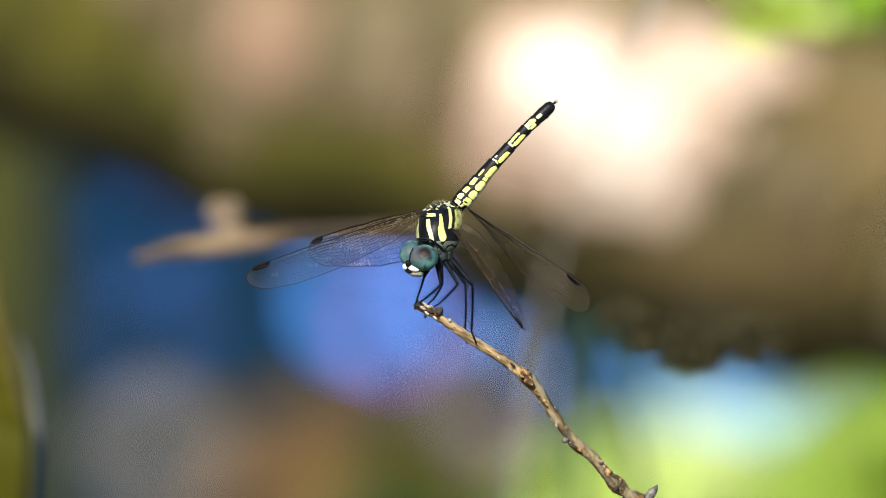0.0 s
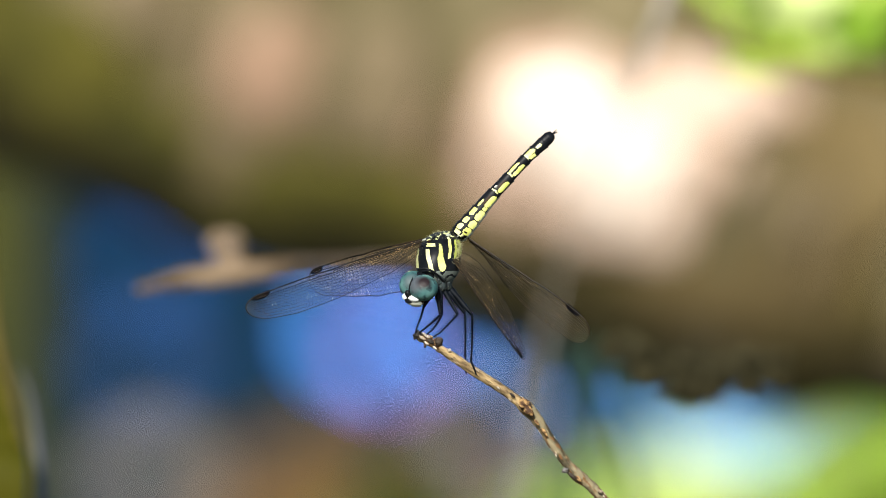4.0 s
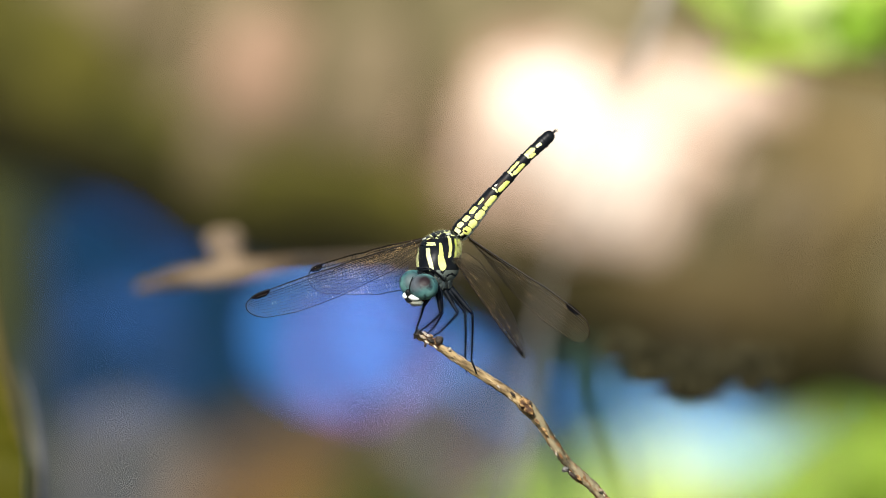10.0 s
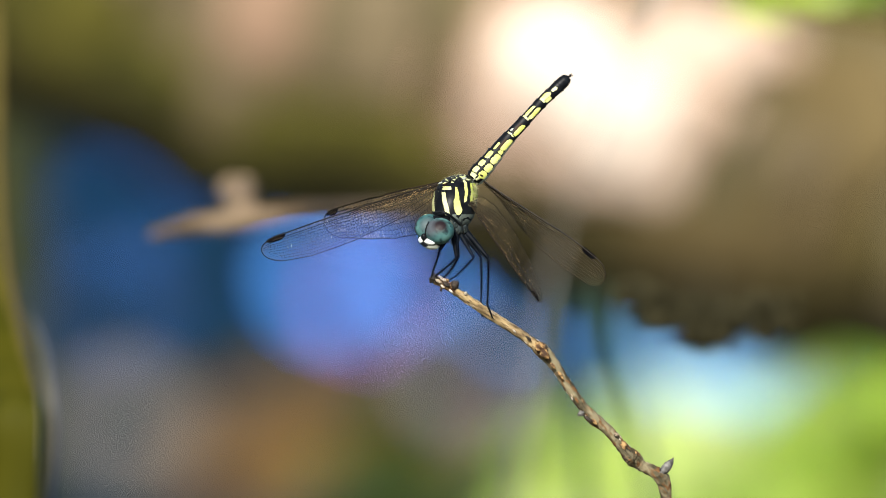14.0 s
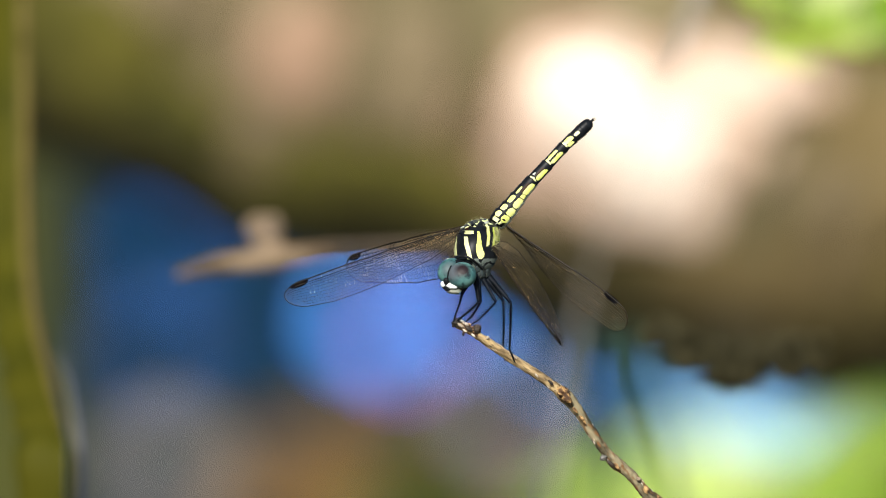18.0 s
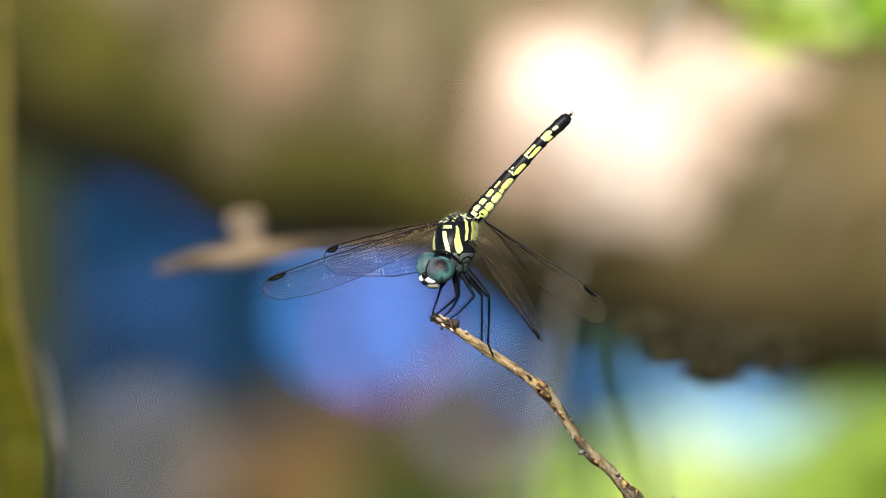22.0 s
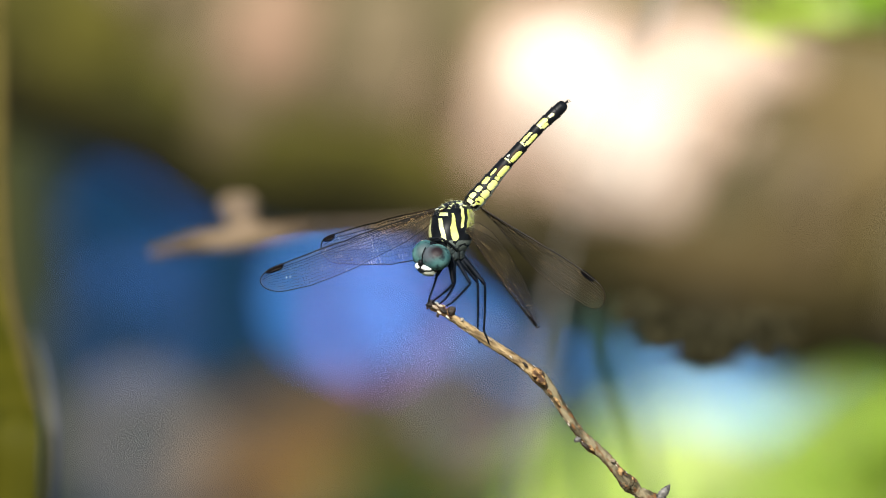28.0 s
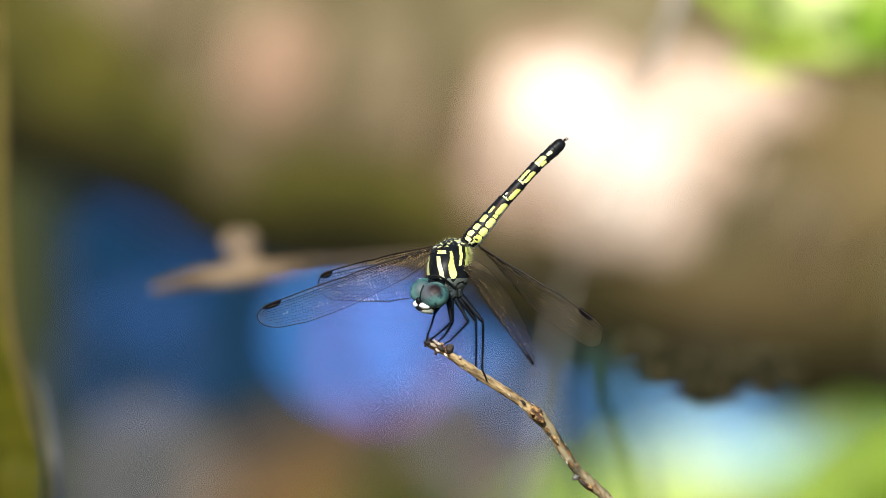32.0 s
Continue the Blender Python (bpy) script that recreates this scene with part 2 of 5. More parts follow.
# gloss tinted blue and lilac to imitate sky reflected in the water
for name, rough, tint in (("glint_azure", 0.29, (0.060, 0.25, 0.80)), ("glint_navy", 0.415, (0.006, 0.125, 0.54)), ("glint_lilac", 0.29, (0.26, 0.12, 0.54))):
    M[name] = noisy(name, (0.010, 0.014, 0.022), (0.022, 0.030, 0.045), 60, rough, 0, 4)
    M[name].node_tree.nodes["Principled BSDF"].inputs["Specular IOR Level"].default_value = 1.0
    M[name].node_tree.nodes["Principled BSDF"].inputs["Specular Tint"].default_value = (*tint, 1)
M["stone_pink"] = noisy("pale_rosy_grey_stone", (0.38, 0.335, 0.37), (0.5, 0.44, 0.48), 60, 0.6, 0.3, 5)
# navy: sky reflected in the water put into the colour
M["sky_navy"] = noisy("navy_sky_reflection", (0.03, 0.085, 0.3), (0.06, 0.13, 0.4), 60, 0.6, 0.3, 5)
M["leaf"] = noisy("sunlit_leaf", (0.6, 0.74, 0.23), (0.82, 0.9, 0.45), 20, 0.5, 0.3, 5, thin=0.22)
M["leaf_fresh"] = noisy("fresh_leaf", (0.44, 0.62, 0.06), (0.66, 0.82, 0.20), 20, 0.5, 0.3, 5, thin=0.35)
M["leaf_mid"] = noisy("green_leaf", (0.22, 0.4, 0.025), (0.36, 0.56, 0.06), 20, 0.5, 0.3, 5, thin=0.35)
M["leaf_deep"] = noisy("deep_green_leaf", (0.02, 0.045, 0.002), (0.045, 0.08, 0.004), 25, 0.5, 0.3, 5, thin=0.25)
M["reed"] = noisy("reed_green", (0.020, 0.060, 0.035), (0.045, 0.11, 0.06), 60, 0.5, 0.3, 5, thin=0.2)
M["soil"] = noisy("bank_soil", (0.05, 0.04, 0.022), (0.14, 0.115, 0.06), 2.5, 0.95, 0.8, 8, (0.4, (0.06, 0.09, 0.02)))


# ---- mesh helpers ----
def part(name, bm, material, parent=None, label="", smooth=True):
    """Links a bmesh as one mesh object under a thing or part."""
    me = bpy.data.meshes.new(name)
    if smooth:
        for f in bm.faces:
            f.smooth = True
    bm.to_mesh(me)
    bm.free()
    for m in (material if isinstance(material, (list, tuple)) else [material]):
        me.materials.append(m)
    ob = new(name, me)
    if parent is not None:
        ob.parent = parent
    if label:
        tagged(ob, label)
    return ob


def thing(name, m, label, category, group="", kind=""):
    ob = new(name)
    ob.empty_display_size = 0.01
    ob.matrix_world = m
    return tagged(ob, label, category, group, kind)


def curve_points(points, steps):
    """A smooth line through the points."""
    p = [Vector(q) for q in points]
    p = [p[0] * 2 - p[1]] + p + [p[-1] * 2 - p[-2]]
    out = []
    for i in range(1, len(p) - 2):
        for k in range(steps):
            t = k / steps
            a, b, c, d = p[i - 1:i + 3]
            d0, d1, d2 = (b - a).length + 1e-9, (c - b).length + 1e-9, (d - c).length + 1e-9
            m1 = ((b - a) / d0 * d1 + (c - b) / d1 * d0) / (d0 + d1) * d1
            m2 = ((c - b) / d1 * d2 + (d - c) / d2 * d1) / (d1 + d2) * d1
            out.append((2 * t ** 3 - 3 * t * t + 1) * b + (t ** 3 - 2 * t * t + t) * m1 + (3 * t * t - 2 * t ** 3) * c + (t ** 3 - t * t) * m2)
    out.append(p[-2].copy())
    return out


def tube(bm, path, radius, sides=8, wobble=0.0, seed=0, caps=True, grain=0.0, rough=0.0):
    """A tube along a list of points; radius: a number or a function of 0..1."""
    rings, n = [], len(path)
    side = None
    for i, p in enumerate(path):
        ahead = (path[min(i + 1, n - 1)] - path[max(i - 1, 0)]).normalized()
        if side is None:
            side = ahead.orthogonal().normalized()
        side = (side - ahead * side.dot(ahead)).normalized()
        other = ahead.cross(side)
        r = radius(i / max(n - 1, 1)) if callable(radius) else radius
        ring = []
        for k in range(sides):
            a = 2 * math.pi * k / sides
            w = 1 + (wobble * noise.noise(Vector((math.cos(a) * 1.5 + seed, math.sin(a) * 1.5, i * 0.35 + seed))) if wobble else 0)
            out = side * math.cos(a) + other * math.sin(a)
            q = p + out * r * w
            if grain:
                q = q + out * rough * (0.4 + r * 600) * noise.fractal(q * grain + Vector((seed, 0, 0)), 0.8, 2.1, 4)
            ring.append(bm.verts.new(q))
        rings.append(ring)
    for a, b in zip(rings, rings[1:]):
        for k in range(sides):
            bm.faces.new((a[k], a[(k + 1) % sides], b[(k + 1) % sides], b[k]))
    if caps and sides > 2:
        bm.faces.new(rings[0][::-1])
        bm.faces.new(rings[-1])
    return bm


def lump(bm, centre, axes, seed=0.0, rough=0.15, grain=1.6, rows=18, cols=28):
    """A rounded body on three half-axis vectors, its surface pushed in and out by noise."""
    a, b, c = (Vector(q) for q in axes)
    centre = Vector(centre)

    def at(i, k):
        th, ph = math.pi * i / rows, 2 * math.pi * k / cols
        d = Vector((math.sin(th) * math.cos(ph), math.sin(th) * math.sin(ph), math.cos(th)))
        s = 1 + (rough * noise.fractal(d * grain + Vector((seed, seed * 0.7, 3.1)), 1.0, 2.0, 3) if rough else 0)
        return bm.verts.new(centre + (a * d.x + b * d.y + c * d.z) * s)
    top, low = at(0, 0), at(rows, 0)
    grid = [[at(i, k) for k in range(cols)] for i in range(1, rows)]
    for k in range(cols):
        j = (k + 1) % cols
        bm.faces.new((top, grid[0][k], grid[0][j]))
        bm.faces.new((low, grid[-1][j], grid[-1][k]))
        for r in range(rows - 2):
            bm.faces.new((grid[r][k], grid[r + 1][k], grid[r + 1][j], grid[r][j]))
    return bm


# ---- ground and water ----
def ground_height(x, y):
    wave = 0.03 * noise.noise(Vector((x * 0.8, y * 0.8, 0)))
    near = max(0.0, min(1.0, (3.1 - y + 0.9 * noise.noise(Vector((x * 0.55, y * 0.3, 7)))) / 0.9))
    far = max(0.0, min(1.0, (y - 26) / 8))
    right = max(0.0, min(1.0, (x - 2.2 + 0.8 * noise.noise(Vector((x * 0.3, y * 0.6, 2)))) / 1.0)) * max(0.0, min(1.0, (9 - y) / 2))
    s = max(near, far, right)
    s = s * s * (3 - 2 * s)
    return -0.35 + 0.43 * s + wave


def make_ground():
    bm = bmesh.new()
    steps = [-1500, -400, -120, -50, -25, -14, -9, -6] + [-4 + 0.4 * i for i in range(26)] + [7, 9, 12, 16, 20, 24, 26, 28, 30, 32, 34, 40, 60, 120, 400, 1500]
    sides = [-1500, -400, -120, -50, -25, -14, -9, -6] + [-4 + 0.4 * i for i in range(21)] + [6, 9, 14, 25, 50, 120, 400, 1500]
    grid = [[bm.verts.new((x, y, ground_height(x, y))) for x in sides] for y in steps]
    for a, b in zip(grid, grid[1:]):
        for k in range(len(sides) - 1):
            bm.faces.new((a[k], a[k + 1], b[k + 1], b[k]))
    return tagged(part("ground", bm, M["soil"]), "brown soil bank and pond bed with moss", "ground", "", "structure")


def make_water():
    bm = bmesh.new()
    xs = [-30 + 60 * i / 60 for i in range(61)]
    ys = [2.2 + 30 * i / 60 for i in range(61)]
    grid = [[bm.verts.new((x, y, 0.004 * noise.noise(Vector((x, y * 2, 5))))) for x in xs] for y in ys]
    for a, b in zip(grid, grid[1:]):
        for k in range(len(xs) - 1):
            bm.faces.new((a[k], a[k + 1], b[k + 1], b[k]))
    return tagged(part("water", bm, M["water"]), "deep blue pond water with faint ripples", "water", "", "structure")


make_ground()
make_water()

# ---- fallen log ----
LOG_A, LOG_B = site(0.00, 23.97, 4.8), site(41.48, 13.54, 4.8)
LOG_AXIS = (LOG_B - LOG_A).normalized()
LOG_R = 0.135
LOG_SCALE = 0.62                 # the log is shaped large and then brought to its true size and distance


def log_radius(s):
    """The log has swellings and waists along it."""
    along = np.interp(s, [-0.30, -0.16, -0.123, -0.085, -0.047, -0.006, 0.017, 0.042, 0.068, 0.118, 0.156, 0.20, 0.5],
                      [0.0, -0.015, -0.020, 0.075, 0.062, 0.026, 0.030, 0.045, 0.066, 0.075, 0.060, 0.050, 0.02])
    return LOG_R * (0.885 + float(along))


def log_frame():
    out = (EYE - LOG_A)
    out = (out - LOG_AXIS * out.dot(LOG_AXIS)).normalized()
    return out, LOG_AXIS.cross(out)


def make_log():
    ob = thing("fallen_log", Matrix.Translation(EYE.lerp(LOG_A, LOG_SCALE)), "thick weathered leaning log with mossy bark and a painted sunlit patch", "log")
    bm = bmesh.new()
    path = [LOG_AXIS * (-4.0 + 0.025 * i) for i in range(481)]
    tube(bm, path, lambda t: log_radius(-4.0 + 12.0 * t), 48, 0.08, 2.0)
    part("trunk", bm, M["log"], ob)
    out, up = log_frame()

    def plate(name, s0, a0, ls, la, material, lift, seed, label=""):
        """A sheet of bark, moss or painted light on the log: middle and half sizes along and round it."""
        bm = bmesh.new()
        n, k = 26, 26
        top, rim = [], []
        for i in range(n + 1):
            ring = []
            for j in range(k):
                th = 2 * math.pi * j / k
                f = i / n
                edge = 1 + 0.36 * noise.noise(Vector((math.cos(th) * 1.8 + seed, math.sin(th) * 1.8, seed)))
                s = s0 + ls * f * edge * math.cos(th)
                a = radians(a0 + la * f * edge * math.sin(th))
                h = log_radius(s) * 1.045 + lift * (1 - f ** 6) - 0.02 * f ** 10
                ring.append(bm.verts.new(LOG_AXIS * s + (out * math.cos(a) + up * math.sin(a)) * h))
            top.append(ring)
        for p, q in zip(top, top[1:]):
            for j in range(k):
                bm.faces.new((p[j], q[j], q[(j + 1) % k], p[(j + 1) % k]))
        return part(name, bm, material, ob, label)
    # nested plates paint the pool of sun on the log, brighter inwards
    plate("bark_sheet", 0.051, 15.0, 0.049, 20.6, M["log_pink"], 0.001, 15.0, "pinkish bark")
    plate("bark_sheet", 0.086, 19.9, 0.051, 22.8, M["log_pink"], 0.0015, 21.0, "pinkish bark")
    plate("bark_sheet", 0.119, -0.5, 0.046, 8.4, M["log_pale"], 0.002, 2.0, "pale bark with painted sunlight")
    plate("bark_sheet", 0.050, 14.5, 0.041, 17.8, M["log_pale"], 0.004, 18.0, "pale bark with painted sunlight")
    plate("bark_sheet", 0.085, 21.0, 0.046, 21.3, M["log_pale"], 0.0045, 3.0, "pale bark with painted sunlight")
    plate("bark_sheet", 0.114, 1.2, 0.034, 6.5, M["log_cream"], 0.005, 25.0, "cream bark with painted sunlight")
    plate("bark_sheet", 0.088, 21.9, 0.038, 18.1, M["log_cream"], 0.007, 24.0, "cream bark with painted sunlight")
    plate("bark_sheet", 0.051, 13.7, 0.034, 15.1, M["log_cream"], 0.0075, 19.0, "cream bark with painted sunlight")
    plate("sun_patch", 0.053, 12.3, 0.029, 11.6, M["log_sunlit"], 0.010, 1.0, "white painted sunlight on bark")
    plate("sun_patch", 0.087, 18.2, 0.027, 12.7, M["log_sunlit"], 0.0105, 26.0, "white painted sunlight on bark")
    plate("bark_sheet", 0.118, 15.0, 0.022, 11.0, M["log_pale"], 0.003, 31.0, "pale bark with painted sunlight")
    plate("bark_sheet", 0.020, 24.0, 0.032, 16.0, M["log_pink"], 0.0005, 61.0, "pinkish bark")
    plate("bark_sheet", 0.040, 30.0, 0.034, 11.0, M["log_pale"], 0.0015, 65.0, "pale bark with painted sunlight")
    plate("bark_sheet", 0.045, 36.0, 0.045, 12.0, M["log_pink"], 0.0005, 63.0, "pinkish bark")
    plate("bark_sheet", -0.078, 21.7, 0.037, 20.3, M["log_tan"], 0.001, 22.0)
    plate("bark_sheet", -0.074, 17.0, 0.030, 13.0, M["log_pink"], 0.003, 4.0, "pinkish bark")
    plate("bark_sheet", -0.139, 10.5, 0.026, 9.7, M["log_tan"], 0.003, 5.0)
    plate("moss_patch", -0.215, 12.0, 0.036, 34.0, M["log_moss"], 0.004, 41.0, "olive moss")
    plate("moss_patch", -0.182, 24.0, 0.030, 10.0, M["log_moss"], 0.0045, 43.0, "olive moss")
    plate("bark_sheet", -0.030, 16.7, 0.027, 16.4, M["log_tan"], 0.003, 6.0)
    plate("bark_sheet", -0.084, 37.7, 0.017, 9.3, M["log_tan"], 0.003, 7.0)
    plate("bark_sheet", 0.181, 9.5, 0.035, 20.1, M["log_brown"], 0.003, 8.0)
    for k, (at, low, high, tint) in enumerate(((0.128, 28, 24, "log"), (0.146, 24, 22, "log"), (0.160, 26, 26, "log_brown"), (0.174, 22, 20, "log_tan"), (0.190, 24, 26, "log_brown"), (0.008, 22, 16, "log"), (-0.012, 16, 18, "log_tan"), (-0.052, 20, 22, "log"), (-0.108, 18, 20, "log_tan"))):
        plate("bark_ridge", at, low, 0.0095, high, M[tint], 0.004, 50.0 + k * 1.9)
    # two rows of darker plates paint the shade towards the log's underside
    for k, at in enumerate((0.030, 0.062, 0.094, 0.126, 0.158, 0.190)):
        plate("shaded_flank", at, 48 + 4 * math.cos(k * 1.7), 0.030, 18, M["log_flank"], 0.0025, 70.0 + k * 2.9, "brown bark with painted shade")
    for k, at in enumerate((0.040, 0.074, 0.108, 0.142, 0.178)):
        plate("shaded_underside", at, 63 - 7 * math.cos(k * 2.1), 0.030, 26, M["log_under"], 0.0035, 80.0 + k * 2.3, "dark bark with painted shade")
    plate("moss_patch", -0.160, 32.0, 0.037, 18.6, M["log_moss"], 0.004, 9.0, "olive moss")
    plate("moss_patch", 0.077, 43.3, 0.042, 10.9, M["log_brown"], 0.002, 16.0)
    plate("moss_patch", -0.137, 42.7, 0.050, 7.2, M["log_moss"], 0.004, 13.0, "olive moss")
    plate("moss_patch", -0.064, 46.0, 0.037, 6.8, M["log_moss"], 0.004, 14.0, "olive moss")
    plate("moss_patch", -0.114, 35.0, 0.022, 7.7, M["log_moss"], 0.004, 10.0, "olive moss")
    plate("moss_patch", -0.024, 39.0, 0.065, 10.2, M["log_moss"], 0.004, 11.0, "olive moss")
    plate("bark_sheet", 0.138, 39.3, 0.057, 13.6, M["log_brown"], 0.004, 12.0)
    for i in range(26):
        s, a = random.uniform(-1.6, 1.2), random.uniform(-100, 40)
        plate("bark_scale", s, a, random.uniform(0.015, 0.05), random.uniform(3, 8), M["log_tan"] if i % 3 else M["log"], 0.006, 10 + i * 1.3)
    for s, a, r in ((-0.9, -70, 0.018), (0.55, -80, 0.022)):
        bm = bmesh.new()
        root = LOG_AXIS * s + (out * math.cos(radians(a)) + up * math.sin(radians(a))) * LOG_R * 0.8
        tip = root + (out * math.cos(radians(a)) + up * math.sin(radians(a))) * 0.10
        tube(bm, curve_points([root, root * 0.5 + tip * 0.5, tip], 4), lambda t: r * (1.5 - 0.6 * t), 12, 0.2, a)
        part("branch_stub", bm, M["log"], ob)
    for child in ob.children:
        child.data.transform(Matrix.Scale(LOG_SCALE, 4))
    # a short broken limb comes forward out of the log's underside, hung with ragged moss
    o = ob.matrix_world.translation
    bm = bmesh.new()
    tube(bm, curve_points([site(23, -6.0, 2.95) - o, site(23.4, -8.0, 2.6) - o, site(23.6, -10.2, 2.10) - o], 6), lambda t: 0.006 - 0.003 * t, 14, 0.25, 9.0)
    stub = part("mossy_limb", bm, M["moss_dark"], ob)
    bm = bmesh.new()
    tuft = random.Random(21)
    for k in range(300):
        x = tuft.triangular(14.0, 33.0, 18.0)
        low = float(np.interp(x, [13.4, 16.0, 18.3, 20.0, 23.0, 25.5, 27.1, 33.2], [-6.2, -8.0, -9.4, -10.6, -11.6, -11.0, -10.4, -9.2])) + 0.5 * math.sin(x * 4.1)
        at = site(x, low + (tuft.random() ** 0.8) * (4.4 - 0.16 * abs(x - 23)), tuft.uniform(2.04, 2.13)) - o
        r = tuft.uniform(0.0004, 0.0014)
        lump(bm, at, (RIGHT * r, AHEAD * r, UP * r * tuft.uniform(0.8, 1.7)), k * 2.0, 0.35, 2.0, 6, 9)
    tagged(part("moss_clump", bm, M["moss_dark"], stub, "dark ragged moss hanging below"), kind="stuff")
    return ob


# ---- stones ----
def make_stone(name, centre, size, material, label, seed):
    """A rounded stone with its base in the water."""
    sx, sy, sz = size
    ob = thing(name, Matrix.Translation(centre), label, "stone", "stones in the pond")
    bm = bmesh.new()
    lump(bm, (0, 0, 0), ((sx, 0, 0), (0, sy, 0), (0, 0, sz)), seed, 0.12, 1.3)
    part("pond_body", bm, material, ob)
    return ob


# ---- leaves ----
def leaf_mesh(length, width, fold, seed):
    """A pointed leaf with a folded midrib and a curled tip, as thin solid."""
    me = bpy.data.meshes.new("leaf")
    rows = 7
    v, f = [], []
    for side in (0.0003, -0.0003):
        for i in range(rows + 1):
            t = i / rows
            w = width * math.sin(math.pi * min(1, t ** 0.8)) * 0.5 + 0.0006 * (1 - t)
            z = -0.25 * length * t * t + 0.05 * length * math.sin(t * 5 + seed)
            for x in (-1, 0, 1):
                v.append((x * w, t * length, z + abs(x) * fold * w + side))
    n = (rows + 1) * 3
    for i in range(rows):
        for c in (0, 1):
            a = i * 3 + c
            f.append((a, a + 1, a + 4, a + 3))
            f.append((n + a, n + a + 3, n + a + 4, n + a + 1))
    for i in range(rows):
        for c in (0, 2):
            a = i * 3 + c
            f.append((a, a + 3, n + a + 3, n + a))
    me.from_pydata(v, [], f)
    me.polygons.foreach_set("use_smooth", [True] * len(me.polygons))
    return me


def leafy(ob, meshes, places):
    """Leaves as parts of a plant: place, direction, size."""
    for k, (p, d, size) in enumerate(places):
        me = meshes[k % len(meshes)]
        leaf = new("leaf", me)
        leaf.parent = ob
        y = Vector(d).normalized()
        z = Vector((0.5 * math.sin(k * 2.4), -1.0 + 0.4 * math.sin(k * 1.7), 0.75 + 0.4 * math.cos(k * 3.1)))
        z = (z - y * z.dot(y)).normalized()
        q = Matrix((y.cross(z), y, z)).transposed().to_quaternion()
        leaf.matrix_local = Matrix.LocRotScale(p, q, (size, size, size))


def leaf_set(material, length, width):
    out = []
    for i in range(4):
        me = leaf_mesh(length * (0.85 + 0.1 * i), width * (1.1 - 0.07 * i), 0.3 + 0.1 * i, i * 2.0)
        me.materials.append(material)
        out.append(me)
    return out


make_log()
def make_sky_glint(u, v, r, material, label, seed):
    """An added flat plate on edge in the shallows, standing in for sky glints on the water, its face turned half-way to
    the sun.
    """
    at = on_water(u, v, r * 0.9)
    to_sun = Vector((math.sin(az) * math.cos(el), math.cos(az) * math.cos(el), math.sin(el)))
    n = (to_sun + (EYE - at).normalized()).normalized()
    side = Vector((0, 0, 1)).cross(n).normalized()
    up = n.cross(side)
    ob = thing("sky_glint", Matrix.Translation(at), label, "stone", "stones in the pond")
    bm = bmesh.new()
    rings = []
    for f, depth in ((0.5, 0.0), (0.93, 0.0), (1.0, -0.06), (1.0, -0.35), (0.85, -0.45)):
        ring = []
        for k in range(36):
            a = 2 * math.pi * k / 36
            e = f * (1 + 0.10 * noise.noise(Vector((math.cos(a) * 1.6 + seed, math.sin(a) * 1.6, seed))))
            ring.append(bm.verts.new((side * math.cos(a) * e + up * math.sin(a) * e + n * depth) * r))
        rings.append(ring)
    for p, q in zip(rings, rings[1:]):
        for k in range(36):
            bm.faces.new((p[k], q[k], q[(k + 1) % 36], p[(k + 1) % 36]))
    bm.faces.new(rings[0])
    bm.faces.new(rings[-1][::-1])
    part("pond_body", bm, material, ob, smooth=False)
    return ob


def pond_shape(u, v, wide, high, material, label, seed):
    """A rounded body standing on the pond's edge of the water, by its line of sight and its half width and half height;
    blue and teal ones are added stand-ins for the water's tone.
    """
    return make_stone("pond_shape", on_water(u, v, high), (wide, min(wide, high), high), material, label, seed)


# added plates whose tinted gloss stands for blurred sky glints on the water
make_sky_glint(-11.9, -4.6, 0.027, M["glint_azure"], "added flat plate for a blue sky glint on the water", 1.0)
make_sky_glint(-8.6, -7.0, 0.018, M["glint_lilac"], "small added flat plate for a lilac glint on the water", 12.0)
make_sky_glint(-31.2, 1.6, 0.027, M["glint_navy"], "added flat plate for a dark blue sky glint on the water", 2.0)
make_sky_glint(-24.6, -3.4, 0.018, M["glint_navy"], "small added flat plate for a dark blue sky glint on the water", 5.0)
make_sky_glint(-3.4, -3.9, 0.020, M["glint_azure"], "small added flat plate for a blue sky glint on the water", 6.0)
make_sky_glint(17.2, -10.4, 0.019, M["glint_azure"], "small added flat plate for a blue sky glint on the water", 9.0)
make_sky_glint(27.4, -11.4, 0.020, M["glint_azure"], "small added plate for a blue sky glint on the water", 10.0)
make_sky_glint(6.0, -7.4, 0.013, M["glint_azure"], "small added flat plate for a blue sky glint on the water", 13.0)
make_sky_glint(12.0, -9.4, 0.019, M["glint_azure"], "small added flat plate for a faint blue sky glint on the water", 8.0)
# added dark blue shape, reflected sky put into its colour
pond_shape(-31.5, -7.6, 0.030, 0.028, M["sky_navy"], "small added dark blue shape, sky reflection painted in", 3.0)
pond_shape(-30.5, -18.6, 0.036, 0.034, M["stone_grey"], "pale brownish grey rounded stone at the water", 4.0)
pond_shape(0.6, -14.2, 0.028, 0.026, M["stone_pink"], "pale mauve grey rounded stone at the water", 5.0)
pond_shape(-17.0, -20.0, 0.060, 0.046, M["stone_brown"], "brown rounded stone in the water", 6.0)
pond_shape(-8.0, -20.0, 0.066, 0.046, M["stone_brown"], "brown rounded stone in the water", 7.0)
pond_shape(-20.5, -24.5, 0.040, 0.024, M["stone_tan"], "small tan stone in the water", 5.0)
pond_shape(-4.0, -17.4, 0.046, 0.026, M["stone_brown"], "brown rounded stone in the water", 15.0)
